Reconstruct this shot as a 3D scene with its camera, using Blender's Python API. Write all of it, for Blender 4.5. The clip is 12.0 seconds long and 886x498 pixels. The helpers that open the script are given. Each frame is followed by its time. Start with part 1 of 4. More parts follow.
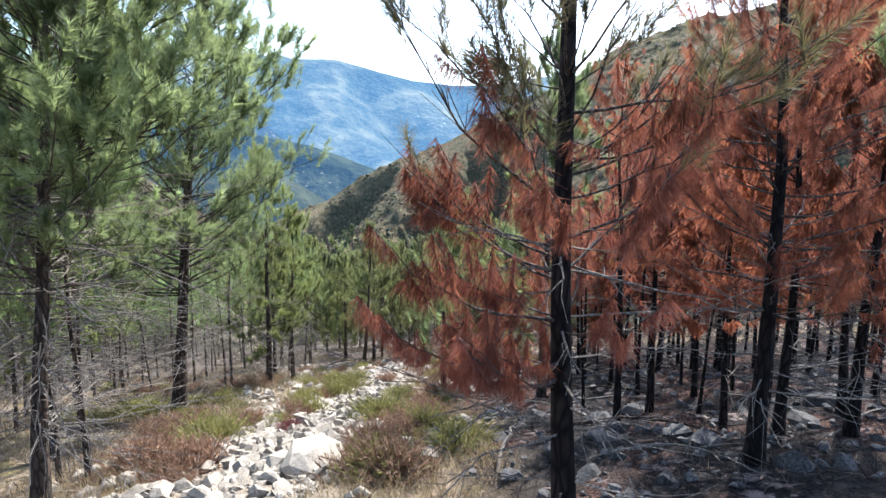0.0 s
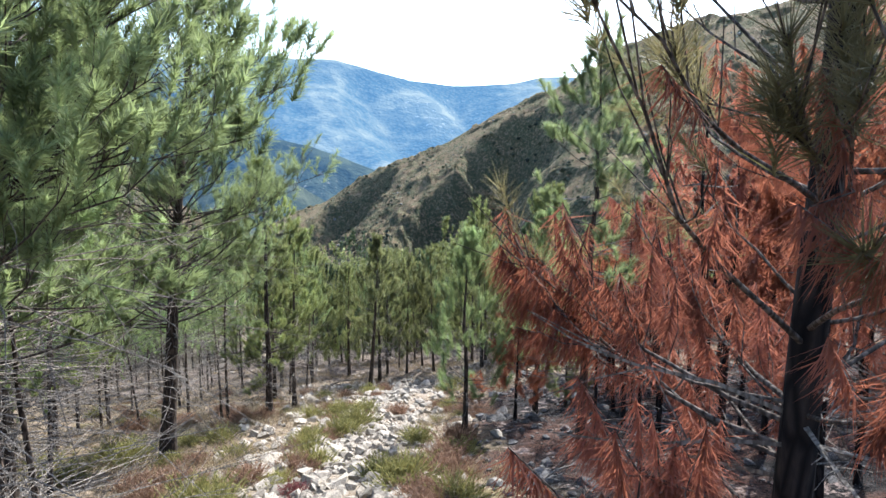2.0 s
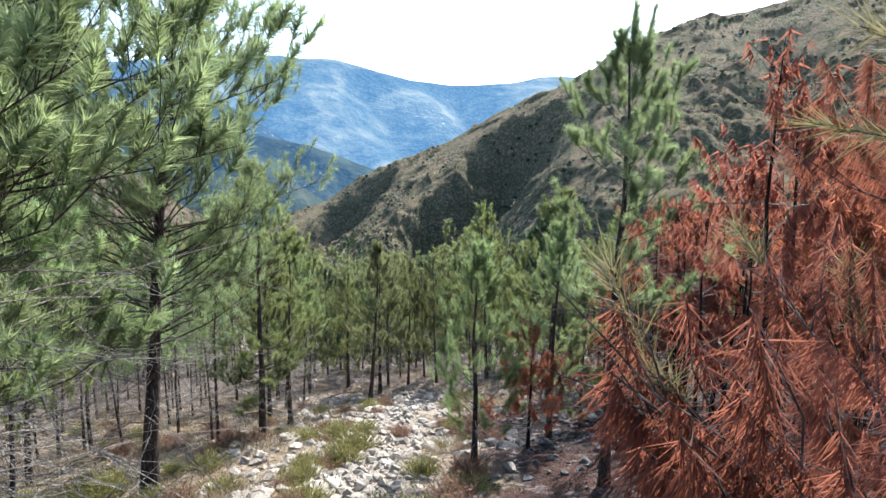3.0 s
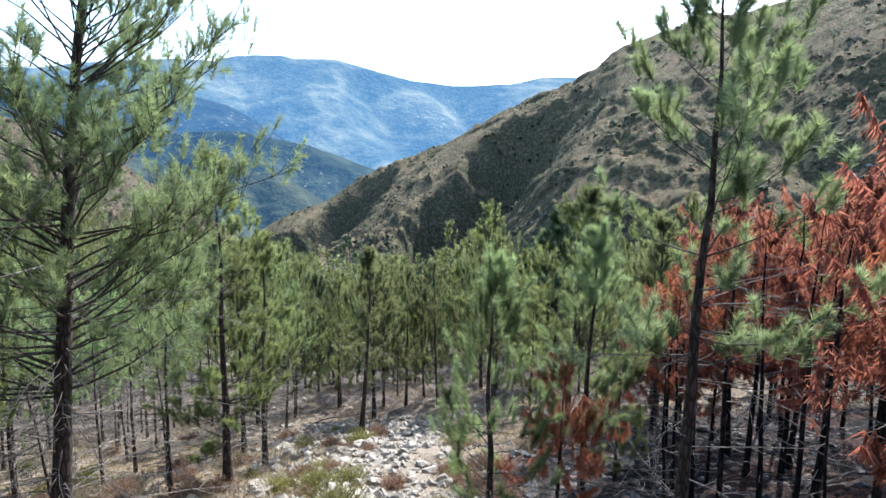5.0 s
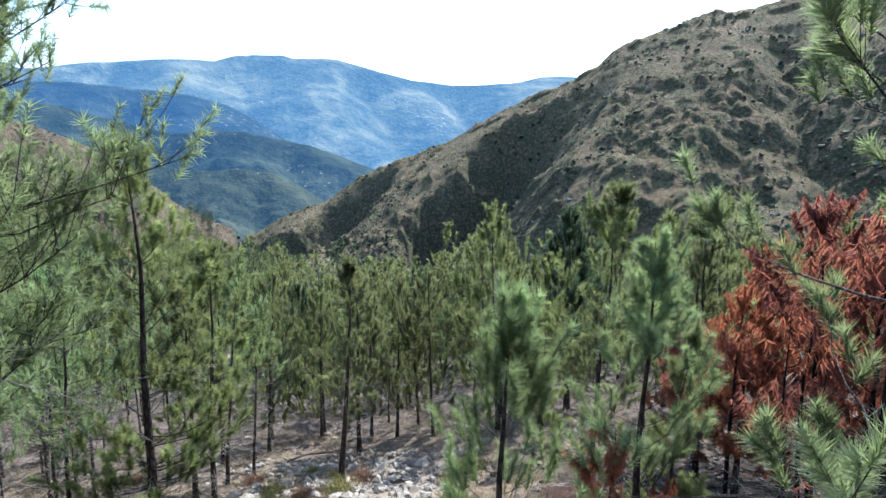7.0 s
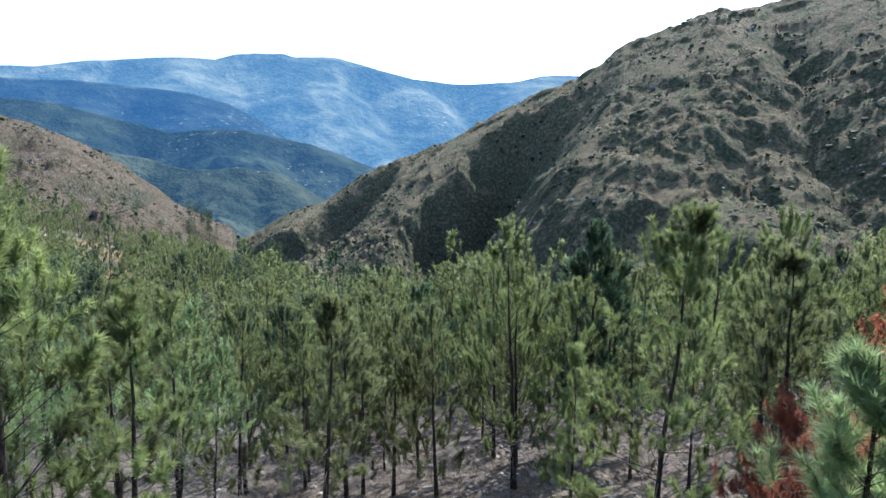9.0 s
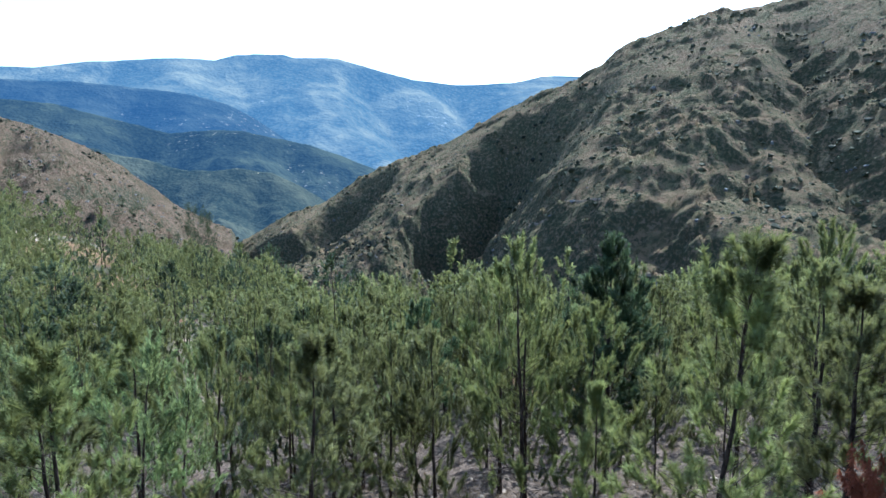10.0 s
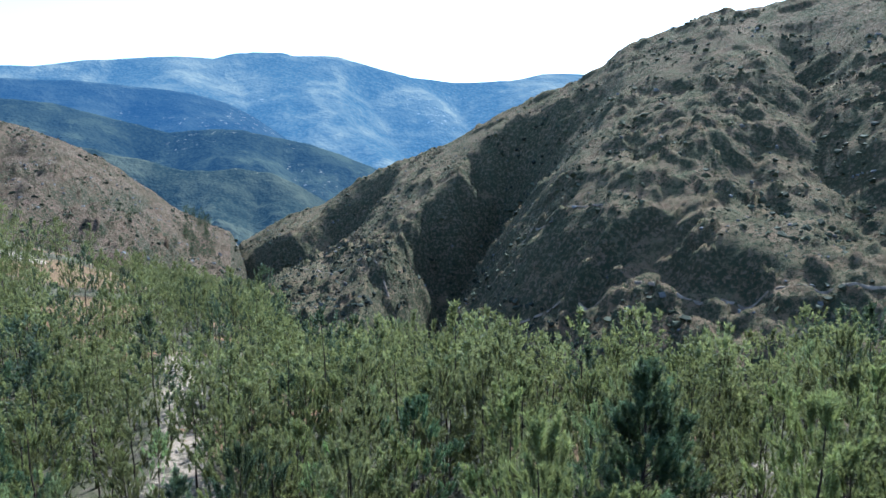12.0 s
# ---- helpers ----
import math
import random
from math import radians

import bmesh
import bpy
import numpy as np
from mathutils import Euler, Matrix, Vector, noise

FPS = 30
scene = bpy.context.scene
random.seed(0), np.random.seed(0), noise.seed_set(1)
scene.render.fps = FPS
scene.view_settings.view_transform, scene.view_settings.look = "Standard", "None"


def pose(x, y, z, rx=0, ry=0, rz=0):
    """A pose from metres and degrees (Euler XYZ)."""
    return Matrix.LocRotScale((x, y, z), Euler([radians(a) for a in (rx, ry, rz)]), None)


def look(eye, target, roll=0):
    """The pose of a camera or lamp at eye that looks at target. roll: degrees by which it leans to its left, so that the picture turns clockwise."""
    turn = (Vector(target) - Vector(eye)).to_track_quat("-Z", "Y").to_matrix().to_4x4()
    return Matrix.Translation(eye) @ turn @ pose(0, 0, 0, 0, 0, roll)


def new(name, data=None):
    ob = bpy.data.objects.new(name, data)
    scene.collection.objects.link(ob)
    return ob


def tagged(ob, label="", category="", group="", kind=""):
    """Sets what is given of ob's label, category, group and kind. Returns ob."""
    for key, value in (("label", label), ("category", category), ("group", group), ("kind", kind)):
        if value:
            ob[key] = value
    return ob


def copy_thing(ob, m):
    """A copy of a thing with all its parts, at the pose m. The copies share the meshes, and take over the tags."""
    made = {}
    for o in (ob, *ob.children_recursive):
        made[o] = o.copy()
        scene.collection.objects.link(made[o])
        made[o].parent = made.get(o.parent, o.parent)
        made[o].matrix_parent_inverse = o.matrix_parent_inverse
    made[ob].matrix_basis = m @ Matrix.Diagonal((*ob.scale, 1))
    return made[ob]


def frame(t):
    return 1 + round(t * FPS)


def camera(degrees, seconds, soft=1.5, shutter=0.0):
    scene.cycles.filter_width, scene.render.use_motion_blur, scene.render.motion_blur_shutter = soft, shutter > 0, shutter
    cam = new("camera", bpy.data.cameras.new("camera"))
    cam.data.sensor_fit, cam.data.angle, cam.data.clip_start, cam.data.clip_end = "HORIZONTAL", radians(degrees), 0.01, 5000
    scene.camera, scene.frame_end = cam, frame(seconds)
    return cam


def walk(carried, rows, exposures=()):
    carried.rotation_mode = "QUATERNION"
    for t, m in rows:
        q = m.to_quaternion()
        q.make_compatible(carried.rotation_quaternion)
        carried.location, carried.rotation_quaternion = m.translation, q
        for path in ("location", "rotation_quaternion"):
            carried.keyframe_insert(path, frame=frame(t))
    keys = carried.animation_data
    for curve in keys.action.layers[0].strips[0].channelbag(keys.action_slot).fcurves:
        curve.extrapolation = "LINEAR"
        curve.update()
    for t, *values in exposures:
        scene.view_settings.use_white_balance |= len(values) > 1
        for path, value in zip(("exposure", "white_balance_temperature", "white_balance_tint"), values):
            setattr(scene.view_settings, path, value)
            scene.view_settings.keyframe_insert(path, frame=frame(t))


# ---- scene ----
from mathutils.bvhtree import BVHTree

cam = camera(72.0, 12.0)
METRES, EYE, TILT, LEAN, TURN = 16.0, 7.0, -8.5, 0.0, 0.0
ROWS = [
    (0.0, 0.0000, 0.0000, 0.0000, 0.000, 0.000, -0.000),
    (0.5, -0.0104, 0.0217, 0.0062, -0.032, 0.032, -0.010),
    (1.0, -0.0197, 0.0511, 0.0159, -0.032, 0.026, -0.050),
    (1.5, -0.0278, 0.0802, 0.0272, -0.070, 0.019, -0.030),
    (2.0, -0.0366, 0.1187, 0.0396, -0.128, 0.026, -0.050),
    (2.5, -0.0427, 0.1550, 0.0505, -0.173, -0.032, -0.090),
    (3.0, -0.0470, 0.2008, 0.0611, -0.147, -0.013, -0.050),
    (5.0, -0.0507, 0.4147, 0.0754, -0.083, 0.038, -0.150),
    (5.5, -0.0491, 0.4727, 0.0812, -0.077, 0.026, -0.120),
    (6.0, -0.0464, 0.5299, 0.0855, -0.077, 0.051, -0.150),
    (6.5, -0.0416, 0.5878, 0.0906, -0.051, 0.019, -0.090),
    (7.0, -0.0398, 0.6481, 0.0959, -0.038, 0.006, -0.040),
    (9.0, -0.0502, 0.9014, 0.1481, 0.026, -0.096, -0.170),
    (9.5, -0.0523, 0.9679, 0.1645, 0.038, -0.064, -0.140),
    (10.0, -0.0524, 1.0352, 0.1842, 0.038, -0.038, -0.090),
    (10.5, -0.0483, 1.0946, 0.2305, 0.038, -0.070, -0.070),
    (11.0, -0.0479, 1.1545, 0.2962, 0.032, -0.122, 0.020),
    (11.5, -0.0479, 1.2152, 0.3647, 0.051, -0.186, 0.060),
    (12.0, -0.0508, 1.2805, 0.4324, 0.045, -0.275, 0.030),
]
walk(cam, [(t, pose(0, 0, EYE, TILT, LEAN, TURN) @ pose(METRES * x, METRES * y, METRES * z, 90 + pitch, roll, yaw)) for t, x, y, z, yaw, pitch, roll in ROWS],
     [(0.0, 1.60, 5900, 9), (3.0, 1.55, 5850, 8), (6.0, 1.42, 5600, 7), (9.5, 1.16, 5300, 6), (12.0, 1.08, 5150, 5)])

# ---- world and sun: clear sky, sun to the right and ahead of the camera ----
SUN_AZ, SUN_EL = 32.0, 46.0
world = bpy.data.worlds.new("world")
scene.world = world
world.use_nodes = True
wt = world.node_tree
sky = wt.nodes.new("ShaderNodeTexSky")
sky.sky_type, sky.sun_disc = "NISHITA", False
sky.sun_elevation, sky.sun_rotation = radians(SUN_EL), radians(SUN_AZ)
sky.altitude, sky.air_density, sky.dust_density, sky.ozone_density = 600, 1.2, 2.5, 1.0
wt.links.new(sky.outputs[0], wt.nodes["Background"].inputs[0])
wt.nodes["Background"].inputs[1].default_value = 0.175
SUN_WAY = Vector((math.sin(radians(SUN_AZ)) * math.cos(radians(SUN_EL)), math.cos(radians(SUN_AZ)) * math.cos(radians(SUN_EL)), math.sin(radians(SUN_EL))))
sun = new("sun", bpy.data.lights.new("sun", "SUN"))
sun.data.energy, sun.data.angle, sun.data.color = 5.0, radians(0.6), (1.0, 0.95, 0.88)
sun.matrix_world = look(SUN_WAY * 200, (0, 0, 0))


# ---- materials ----
class Nodes:
    """A short hand for node trees."""

    def __init__(self, name):
        self.mat = bpy.data.materials.new(name)
        self.mat.use_nodes = True
        self.tree = self.mat.node_tree
        self.tree.nodes.clear()
        self.out = self.tree.nodes.new("ShaderNodeOutputMaterial")

    def add(self, kind, values=None, **props):
        node = self.tree.nodes.new("ShaderNode" + kind)
        for key, value in props.items():
            setattr(node, key, value)
        for key, value in (values or {}).items():
            if isinstance(value, bpy.types.NodeSocket):
                self.tree.links.new(value, node.inputs[key])
            else:
                node.inputs[key].default_value = value
        return node

    def noise(self, scale, detail=4.0, rough=0.55, where=None, distort=0.0):
        values = {"Scale": scale, "Detail": detail, "Roughness": rough, "Distortion": distort}
        if where is not None:
            values["Vector"] = where
        return self.add("TexNoise", values).outputs["Fac"]

    def span(self, value, a, b, c=0.0, d=1.0, smooth=True):
        kind = "SMOOTHSTEP" if smooth else "LINEAR"
        return self.add("MapRange", {"Value": value, "From Min": a, "From Max": b, "To Min": c, "To Max": d}, interpolation_type=kind).outputs["Result"]

    def math(self, op, a, b=0.0):
        return self.add("Math", {0: a, 1: b}, operation=op).outputs[0]

    def mix(self, fac, a, b, blend="MIX"):
        return self.add("Mix", {0: fac, 6: a if isinstance(a, bpy.types.NodeSocket) else (*a, 1), 7: b if isinstance(b, bpy.types.NodeSocket) else (*b, 1)},
                        data_type="RGBA", blend_type=blend).outputs[2]

    def bump(self, height, strength, distance):
        return self.add("Bump", {"Height": height, "Strength": strength, "Distance": distance}).outputs[0]

    def surface(self, colour, rough=0.9, normal=None, gloss=0.2):
        values = {"Base Color": colour if isinstance(colour, bpy.types.NodeSocket) else (*colour, 1), "Roughness": rough, "Specular IOR Level": gloss}
        if normal is not None:
            values["Normal"] = normal
        return self.add("BsdfPrincipled", values).outputs[0]

    def done(self, shader):
        self.tree.links.new(shader, self.out.inputs["Surface"])
        return self.mat

    def place(self):
        return self.add("NewGeometry").outputs["Position"]


def needle_material(name, dark, light, glow, through_light=0.45):
    """Needles: thin leaves that let the sun through, each a little different."""
    n = Nodes(name)
    rnd = n.add("NewGeometry").outputs["Random Per Island"]
    tree = n.add("ObjectInfo").outputs["Random"]
    big = n.noise(1.7, 2.5, where=n.add("TexCoord").outputs["Object"])
    tone = n.math("ADD", n.math("MULTIPLY", rnd, 0.2), n.math("MULTIPLY", n.span(big, 0.36, 0.64), 0.8))
    col = n.mix(tone, dark, light)
    stand_tone = n.span(n.noise(0.34, 2.0, where=n.place()), 0.36, 0.64, 0.5, 1.4)
    hue = n.add("HueSaturation", {"Hue": n.span(tree, 0, 1, 0.485, 0.515), "Saturation": n.span(tree, 0, 1, 0.85, 1.1), "Value": n.math("MULTIPLY", n.span(tree, 0, 1, 0.7, 1.3, False), stand_tone), "Color": col}).outputs[0]
    leaf = n.surface(hue, 0.6, gloss=0.18)
    back = n.add("BsdfTranslucent", {"Color": n.mix(0.55, hue, glow)}).outputs[0]
    return n.done(n.add("MixShader", {0: through_light, 1: leaf, 2: back}).outputs[0])


def bark_material(name, dark, light, scale=14.0):
    n = Nodes(name)
    where = n.add("Mapping", {"Vector": n.add("TexCoord").outputs["Object"], "Scale": (1.0, 1.0, 0.28)}).outputs[0]
    plates = n.add("TexVoronoi", {"Vector": where, "Scale": scale}, feature="DISTANCE_TO_EDGE").outputs["Distance"]
    grain = n.noise(scale * 3, 5.0, where=where)
    patch = n.noise(1.3, 3.0)
    tone = n.math("MULTIPLY", n.span(plates, 0.0, 0.25), n.span(grain, 0.25, 0.75, 0.4, 1.0))
    col = n.mix(n.math("MULTIPLY", tone, n.span(patch, 0.3, 0.7, 0.55, 1.0)), dark, light)
    return n.done(n.surface(col, 0.95, n.bump(n.math("ADD", plates, n.math("MULTIPLY", grain, 0.3)), 0.8, 0.02), 0.1))


NEEDLES = needle_material("green_needles", (0.042, 0.068, 0.034), (0.240, 0.310, 0.138), (0.42, 0.50, 0.19), 0.48)
NEEDLES_FAR = needle_material("green_needles_of_the_woods", (0.030, 0.044, 0.020), (0.212, 0.228, 0.092), (0.40, 0.42, 0.14), 0.40)
NEEDLES_DARK = needle_material("dark_green_needles", (0.022, 0.044, 0.026), (0.100, 0.140, 0.070), (0.16, 0.21, 0.08), 0.32)
NEEDLES_OLIVE = needle_material("half_scorched_olive_needles", (0.070, 0.066, 0.034), (0.185, 0.155, 0.085), (0.24, 0.20, 0.09))
NEEDLES_RED = needle_material("scorched_red_needles", (0.100, 0.036, 0.024), (0.280, 0.102, 0.064), (0.43, 0.152, 0.085), 0.54)
BARK = bark_material("pine_bark", (0.022, 0.017, 0.014), (0.115, 0.085, 0.065))
BARK_LIMB = bark_material("scorched_limb_bark", (0.030, 0.024, 0.020), (0.17, 0.14, 0.12), 24.0)
BARK_BURNT = bark_material("charred_bark", (0.006, 0.005, 0.005), (0.035, 0.026, 0.022))
TWIG = bark_material("dead_twig_bark", (0.085, 0.072, 0.06), (0.29, 0.255, 0.22), 30.0)


def stone_material(name, dark, light, lichen):
    n = Nodes(name)
    where = n.add("TexCoord").outputs["Object"]
    tree = n.add("ObjectInfo").outputs["Random"]
    isle = n.add("NewGeometry").outputs["Random Per Island"]
    speck = n.noise(38.0, 4.0, where=where)
    patch = n.noise(4.0, 4.0, where=where)
    col = n.mix(n.span(speck, 0.3, 0.7), dark, light)
    col = n.mix(n.span(patch, 0.52, 0.72, 0.0, 0.7), col, lichen)
    tone = n.add("HueSaturation", {"Value": n.span(n.math("ADD", n.math("MULTIPLY", tree, 0.5), n.math("MULTIPLY", isle, 0.5)), 0, 1, 0.6, 1.15), "Color": col}).outputs[0]
    return n.done(n.surface(tone, 0.85, n.bump(n.math("ADD", patch, n.math("MULTIPLY", speck, 0.4)), 0.7, 0.03), 0.25))


STONE = stone_material("pale_granite", (0.24, 0.20, 0.155), (0.44, 0.385, 0.31), (0.175, 0.145, 0.11))
STONE_SOOT = stone_material("sooty_granite", (0.028, 0.026, 0.025), (0.125, 0.115, 0.108), (0.016, 0.015, 0.014))


def shrub_material(name, dark, light):
    n = Nodes(name)
    rnd = n.add("NewGeometry").outputs["Random Per Island"]
    tree = n.add("ObjectInfo").outputs["Random"]
    col = n.mix(rnd, dark, light)
    hue = n.add("HueSaturation", {"Value": n.span(tree, 0, 1, 0.8, 1.2), "Color": col}).outputs[0]
    return n.done(n.add("MixShader", {0: 0.35, 1: n.surface(hue, 0.8), 2: n.add("BsdfTranslucent", {"Color": hue}).outputs[0]}).outputs[0])


SHRUB_BROWN = shrub_material("dry_heather", (0.11, 0.060, 0.040), (0.32, 0.20, 0.13))
SHRUB_GREEN = shrub_material("yellow_green_gorse", (0.10, 0.10, 0.035), (0.30, 0.27, 0.09))
SHRUB_RED = shrub_material("red_heather", (0.12, 0.030, 0.035), (0.26, 0.10, 0.09))
GRASS = shrub_material("dry_grass", (0.16, 0.115, 0.065), (0.42, 0.33, 0.20))


# openings in the lower wood: x, y, half width, half length, and whether they are bare sand
OPENINGS = [(-68, 130, 9, 13, 0), (-52, 110, 6, 9, 0), (-80, 131, 5, 4, 1), (-44, 96, 3, 5, 0), (20, 55, 1.6, 5, 1), (7, 62, 3, 3.5, 0)]


def in_opening(x, y):
    return any(((x - a) / w) ** 2 + ((y - b) / h) ** 2 < 1 for a, b, w, h, _ in OPENINGS)


def ground_material():
    """Forest floor: dry grass, a stony track, ash where the fire went."""
    n = Nodes("forest_floor")
    p = n.place()
    sep = n.add("SeparateXYZ", {0: p})
    x, y = sep.outputs[0], sep.outputs[1]
    warp = n.noise(0.35, 4.0, where=p)
    fine = n.noise(5.0, 6.0, 0.7, where=p)
    grit = n.noise(26.0, 4.0, 0.7, where=p)
    mid = n.noise(1.1, 5.0, where=p)
    earth = n.mix(n.span(fine, 0.3, 0.7), (0.11, 0.080, 0.056), (0.32, 0.245, 0.165))
    earth = n.mix(n.span(mid, 0.48, 0.68, 0.0, 0.75), earth, (0.17, 0.135, 0.055))
    litter = n.mix(n.span(fine, 0.35, 0.65), (0.070, 0.054, 0.044), (0.19, 0.15, 0.122))
    wood = n.span(y, 26.0, 38.0)
    earth = n.mix(wood, earth, litter)
    under = n.mix(n.span(fine, 0.35, 0.65), (0.034, 0.040, 0.020), (0.105, 0.098, 0.058))
    earth = n.mix(n.math("MULTIPLY", n.span(y, 44.0, 58.0), n.span(mid, 0.34, 0.56, 0.45, 1.0)), earth, under)
    # rust-brown bracken in the openings of the lower wood
    fern = n.math("MULTIPLY", n.math("MULTIPLY", n.span(n.noise(0.09, 3.0, where=p), 0.54, 0.62), n.span(fine, 0.36, 0.52)), n.span(y, 56.0, 66.0))
    earth = n.mix(fern, earth, n.mix(n.span(grit, 0.35, 0.65), (0.13, 0.066, 0.036), (0.26, 0.15, 0.085)))
    ash = n.mix(n.span(n.math("ADD", n.math("MULTIPLY", fine, 0.6), n.math("MULTIPLY", grit, 0.4)), 0.44, 0.62), (0.005, 0.0045, 0.0045), (0.042, 0.036, 0.034))
    ash = n.mix(n.math("MULTIPLY", n.span(warp, 0.46, 0.60, 0.0, 0.8), n.span(grit, 0.42, 0.56)), ash, (0.115, 0.058, 0.040))
    ash = n.mix(n.math("MULTIPLY", n.span(mid, 0.55, 0.62, 0.0, 0.85), n.span(fine, 0.48, 0.56)), ash, (0.22, 0.17, 0.15))
    # the edge of the fire: a line from beside the track outwards
    edge = n.math("ADD", n.math("SUBTRACT", x, n.math("MULTIPLY", n.math("MAXIMUM", n.math("SUBTRACT", y, 19.0), 0.0), 0.22)), n.math("MULTIPLY", n.math("SUBTRACT", warp, 0.5), 5.0))
    burnt = n.math("MULTIPLY", n.span(edge, -0.3, 1.2), n.span(y, 31.0, 26.0))
    col = n.mix(burnt, earth, ash)
    gravel = n.mix(n.span(grit, 0.3, 0.7), (0.17, 0.135, 0.10), (0.36, 0.30, 0.235))
    # the stony track
    line = n.math("ADD", n.math("MULTIPLY", n.math("SUBTRACT", y, 8.0), 0.045), -2.6)
    off = n.math("ABSOLUTE", n.math("SUBTRACT", n.math("ADD", x, n.math("MULTIPLY", n.math("SUBTRACT", warp, 0.5), 3.0)), line))
    track = n.math("MULTIPLY", n.span(off, 2.4, 0.6), n.math("MULTIPLY", n.span(y, 33.0, 30.5), n.span(mid, 0.30, 0.5)))
    col = n.mix(n.math("MULTIPLY", track, 0.85), col, gravel)
    # openings with rust-brown bracken or bare sand
    for a, b, w, h, sand in OPENINGS:
        far = n.math("ADD", n.math("POWER", n.math("ABSOLUTE", n.math("DIVIDE", n.math("SUBTRACT", x, a), w)), 2.0), n.math("POWER", n.math("ABSOLUTE", n.math("DIVIDE", n.math("SUBTRACT", y, b), h)), 2.0))
        spot = n.math("MULTIPLY", n.span(n.math("ADD", far, n.math("MULTIPLY", n.math("SUBTRACT", warp, 0.5), 1.5)), 1.5, 0.9), n.span(fine, 0.3, 0.45))
        pair = ((0.22, 0.175, 0.125), (0.38, 0.32, 0.25)) if sand else ((0.090, 0.058, 0.030), (0.180, 0.118, 0.064))
        col = n.mix(spot, col, n.mix(n.span(grit, 0.35, 0.65), *pair))
    # a bare clearing further down
    far_line = n.math("ADD", n.math("MULTIPLY", n.math("SUBTRACT", y, 56.0), -0.42), -17.2)
    far_off = n.math("ABSOLUTE", n.math("SUBTRACT", n.math("ADD", x, n.math("MULTIPLY", n.math("SUBTRACT", warp, 0.5), 6.0)), far_line))
    bare = n.math("MULTIPLY", n.math("MULTIPLY", n.span(far_off, 3.0, 1.2), n.span(mid, 0.42, 0.54)), n.math("MULTIPLY", n.span(y, 50.0, 54.0), n.span(y, 100.0, 94.0)))
    col = n.mix(bare, col, n.mix(n.span(fine, 0.35, 0.65), (0.20, 0.155, 0.11), (0.35, 0.285, 0.215)))
    height = n.math("ADD", fine, n.math("MULTIPLY", grit, 0.5))
    return n.done(n.surface(col, 0.95, n.bump(height, 0.9, 0.12), 0.1))


def hill_material(name, soil, heath, scrub, rock, scale=1.0):
    n = Nodes(name)
    p = n.place()
    g = n.add("NewGeometry").outputs["Normal"]
    steep = n.add("SeparateXYZ", {0: g}).outputs[2]
    broad = n.noise(0.020 / scale, 5.0, 0.6, where=p)
    mid = n.noise(0.11 / scale, 6.0, 0.7, where=p)
    fine = n.noise(0.55 / scale, 6.0, 0.78, where=p)
    grain = n.noise(2.2 / scale, 4.0, 0.75, where=p)
    col = n.mix(n.span(n.math("ADD", n.math("MULTIPLY", mid, 0.6), n.math("MULTIPLY", grain, 0.4)), 0.40, 0.60), soil, heath)
    col = n.mix(n.math("MULTIPLY", n.span(fine, 0.48, 0.58), n.span(broad, 0.35, 0.60, 0.3, 1.0)), col, scrub)
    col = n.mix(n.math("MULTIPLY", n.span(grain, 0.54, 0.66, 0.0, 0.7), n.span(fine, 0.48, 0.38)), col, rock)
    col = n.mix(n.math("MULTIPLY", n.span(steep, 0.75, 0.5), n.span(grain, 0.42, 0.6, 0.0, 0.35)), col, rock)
    col = n.mix(n.math("MULTIPLY", n.span(steep, 0.78, 0.6), n.span(fine, 0.40, 0.52, 0.0, 0.8)), col, scrub)
    return n.done(n.surface(col, 0.95, n.bump(n.math("ADD", n.math("ADD", mid, n.math("MULTIPLY", fine, 0.5)), n.math("MULTIPLY", grain, 0.2)), 1.0, 4.0 * scale), 0.05))


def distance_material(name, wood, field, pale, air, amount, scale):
    """A far backdrop: slopes of wood, fields and villages, with distance haze painted on as a glow."""
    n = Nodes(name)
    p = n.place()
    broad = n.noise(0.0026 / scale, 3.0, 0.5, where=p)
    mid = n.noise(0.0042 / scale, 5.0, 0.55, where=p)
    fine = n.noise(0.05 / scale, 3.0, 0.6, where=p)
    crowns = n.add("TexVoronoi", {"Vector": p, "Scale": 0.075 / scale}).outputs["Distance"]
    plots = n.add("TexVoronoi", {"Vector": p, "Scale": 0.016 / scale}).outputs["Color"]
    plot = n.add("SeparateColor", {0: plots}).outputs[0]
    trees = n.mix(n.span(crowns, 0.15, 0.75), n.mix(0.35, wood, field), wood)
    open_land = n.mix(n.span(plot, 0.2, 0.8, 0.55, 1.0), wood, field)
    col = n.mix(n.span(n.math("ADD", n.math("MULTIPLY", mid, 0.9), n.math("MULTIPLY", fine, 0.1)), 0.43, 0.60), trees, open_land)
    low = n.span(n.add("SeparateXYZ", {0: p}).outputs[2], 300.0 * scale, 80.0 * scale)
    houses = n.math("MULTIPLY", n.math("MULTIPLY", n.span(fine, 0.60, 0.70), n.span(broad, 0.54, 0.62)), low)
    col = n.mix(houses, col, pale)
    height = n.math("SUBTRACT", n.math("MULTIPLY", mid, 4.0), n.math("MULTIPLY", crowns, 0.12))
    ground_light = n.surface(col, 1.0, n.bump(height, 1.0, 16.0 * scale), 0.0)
    # haze painted as blue emission on the slope itself; there is no air volume
    haze_glow = n.add("Emission", {"Color": (*air, 1), "Strength": amount}).outputs[0]
    return n.done(n.add("AddShader", {0: ground_light, 1: haze_glow}).outputs[0])


# ---- the lie of the land ----
def ease(a, b, v):
    u = np.clip((v - a) / (b - a), 0, 1)
    return u * u * (3 - 2 * u)


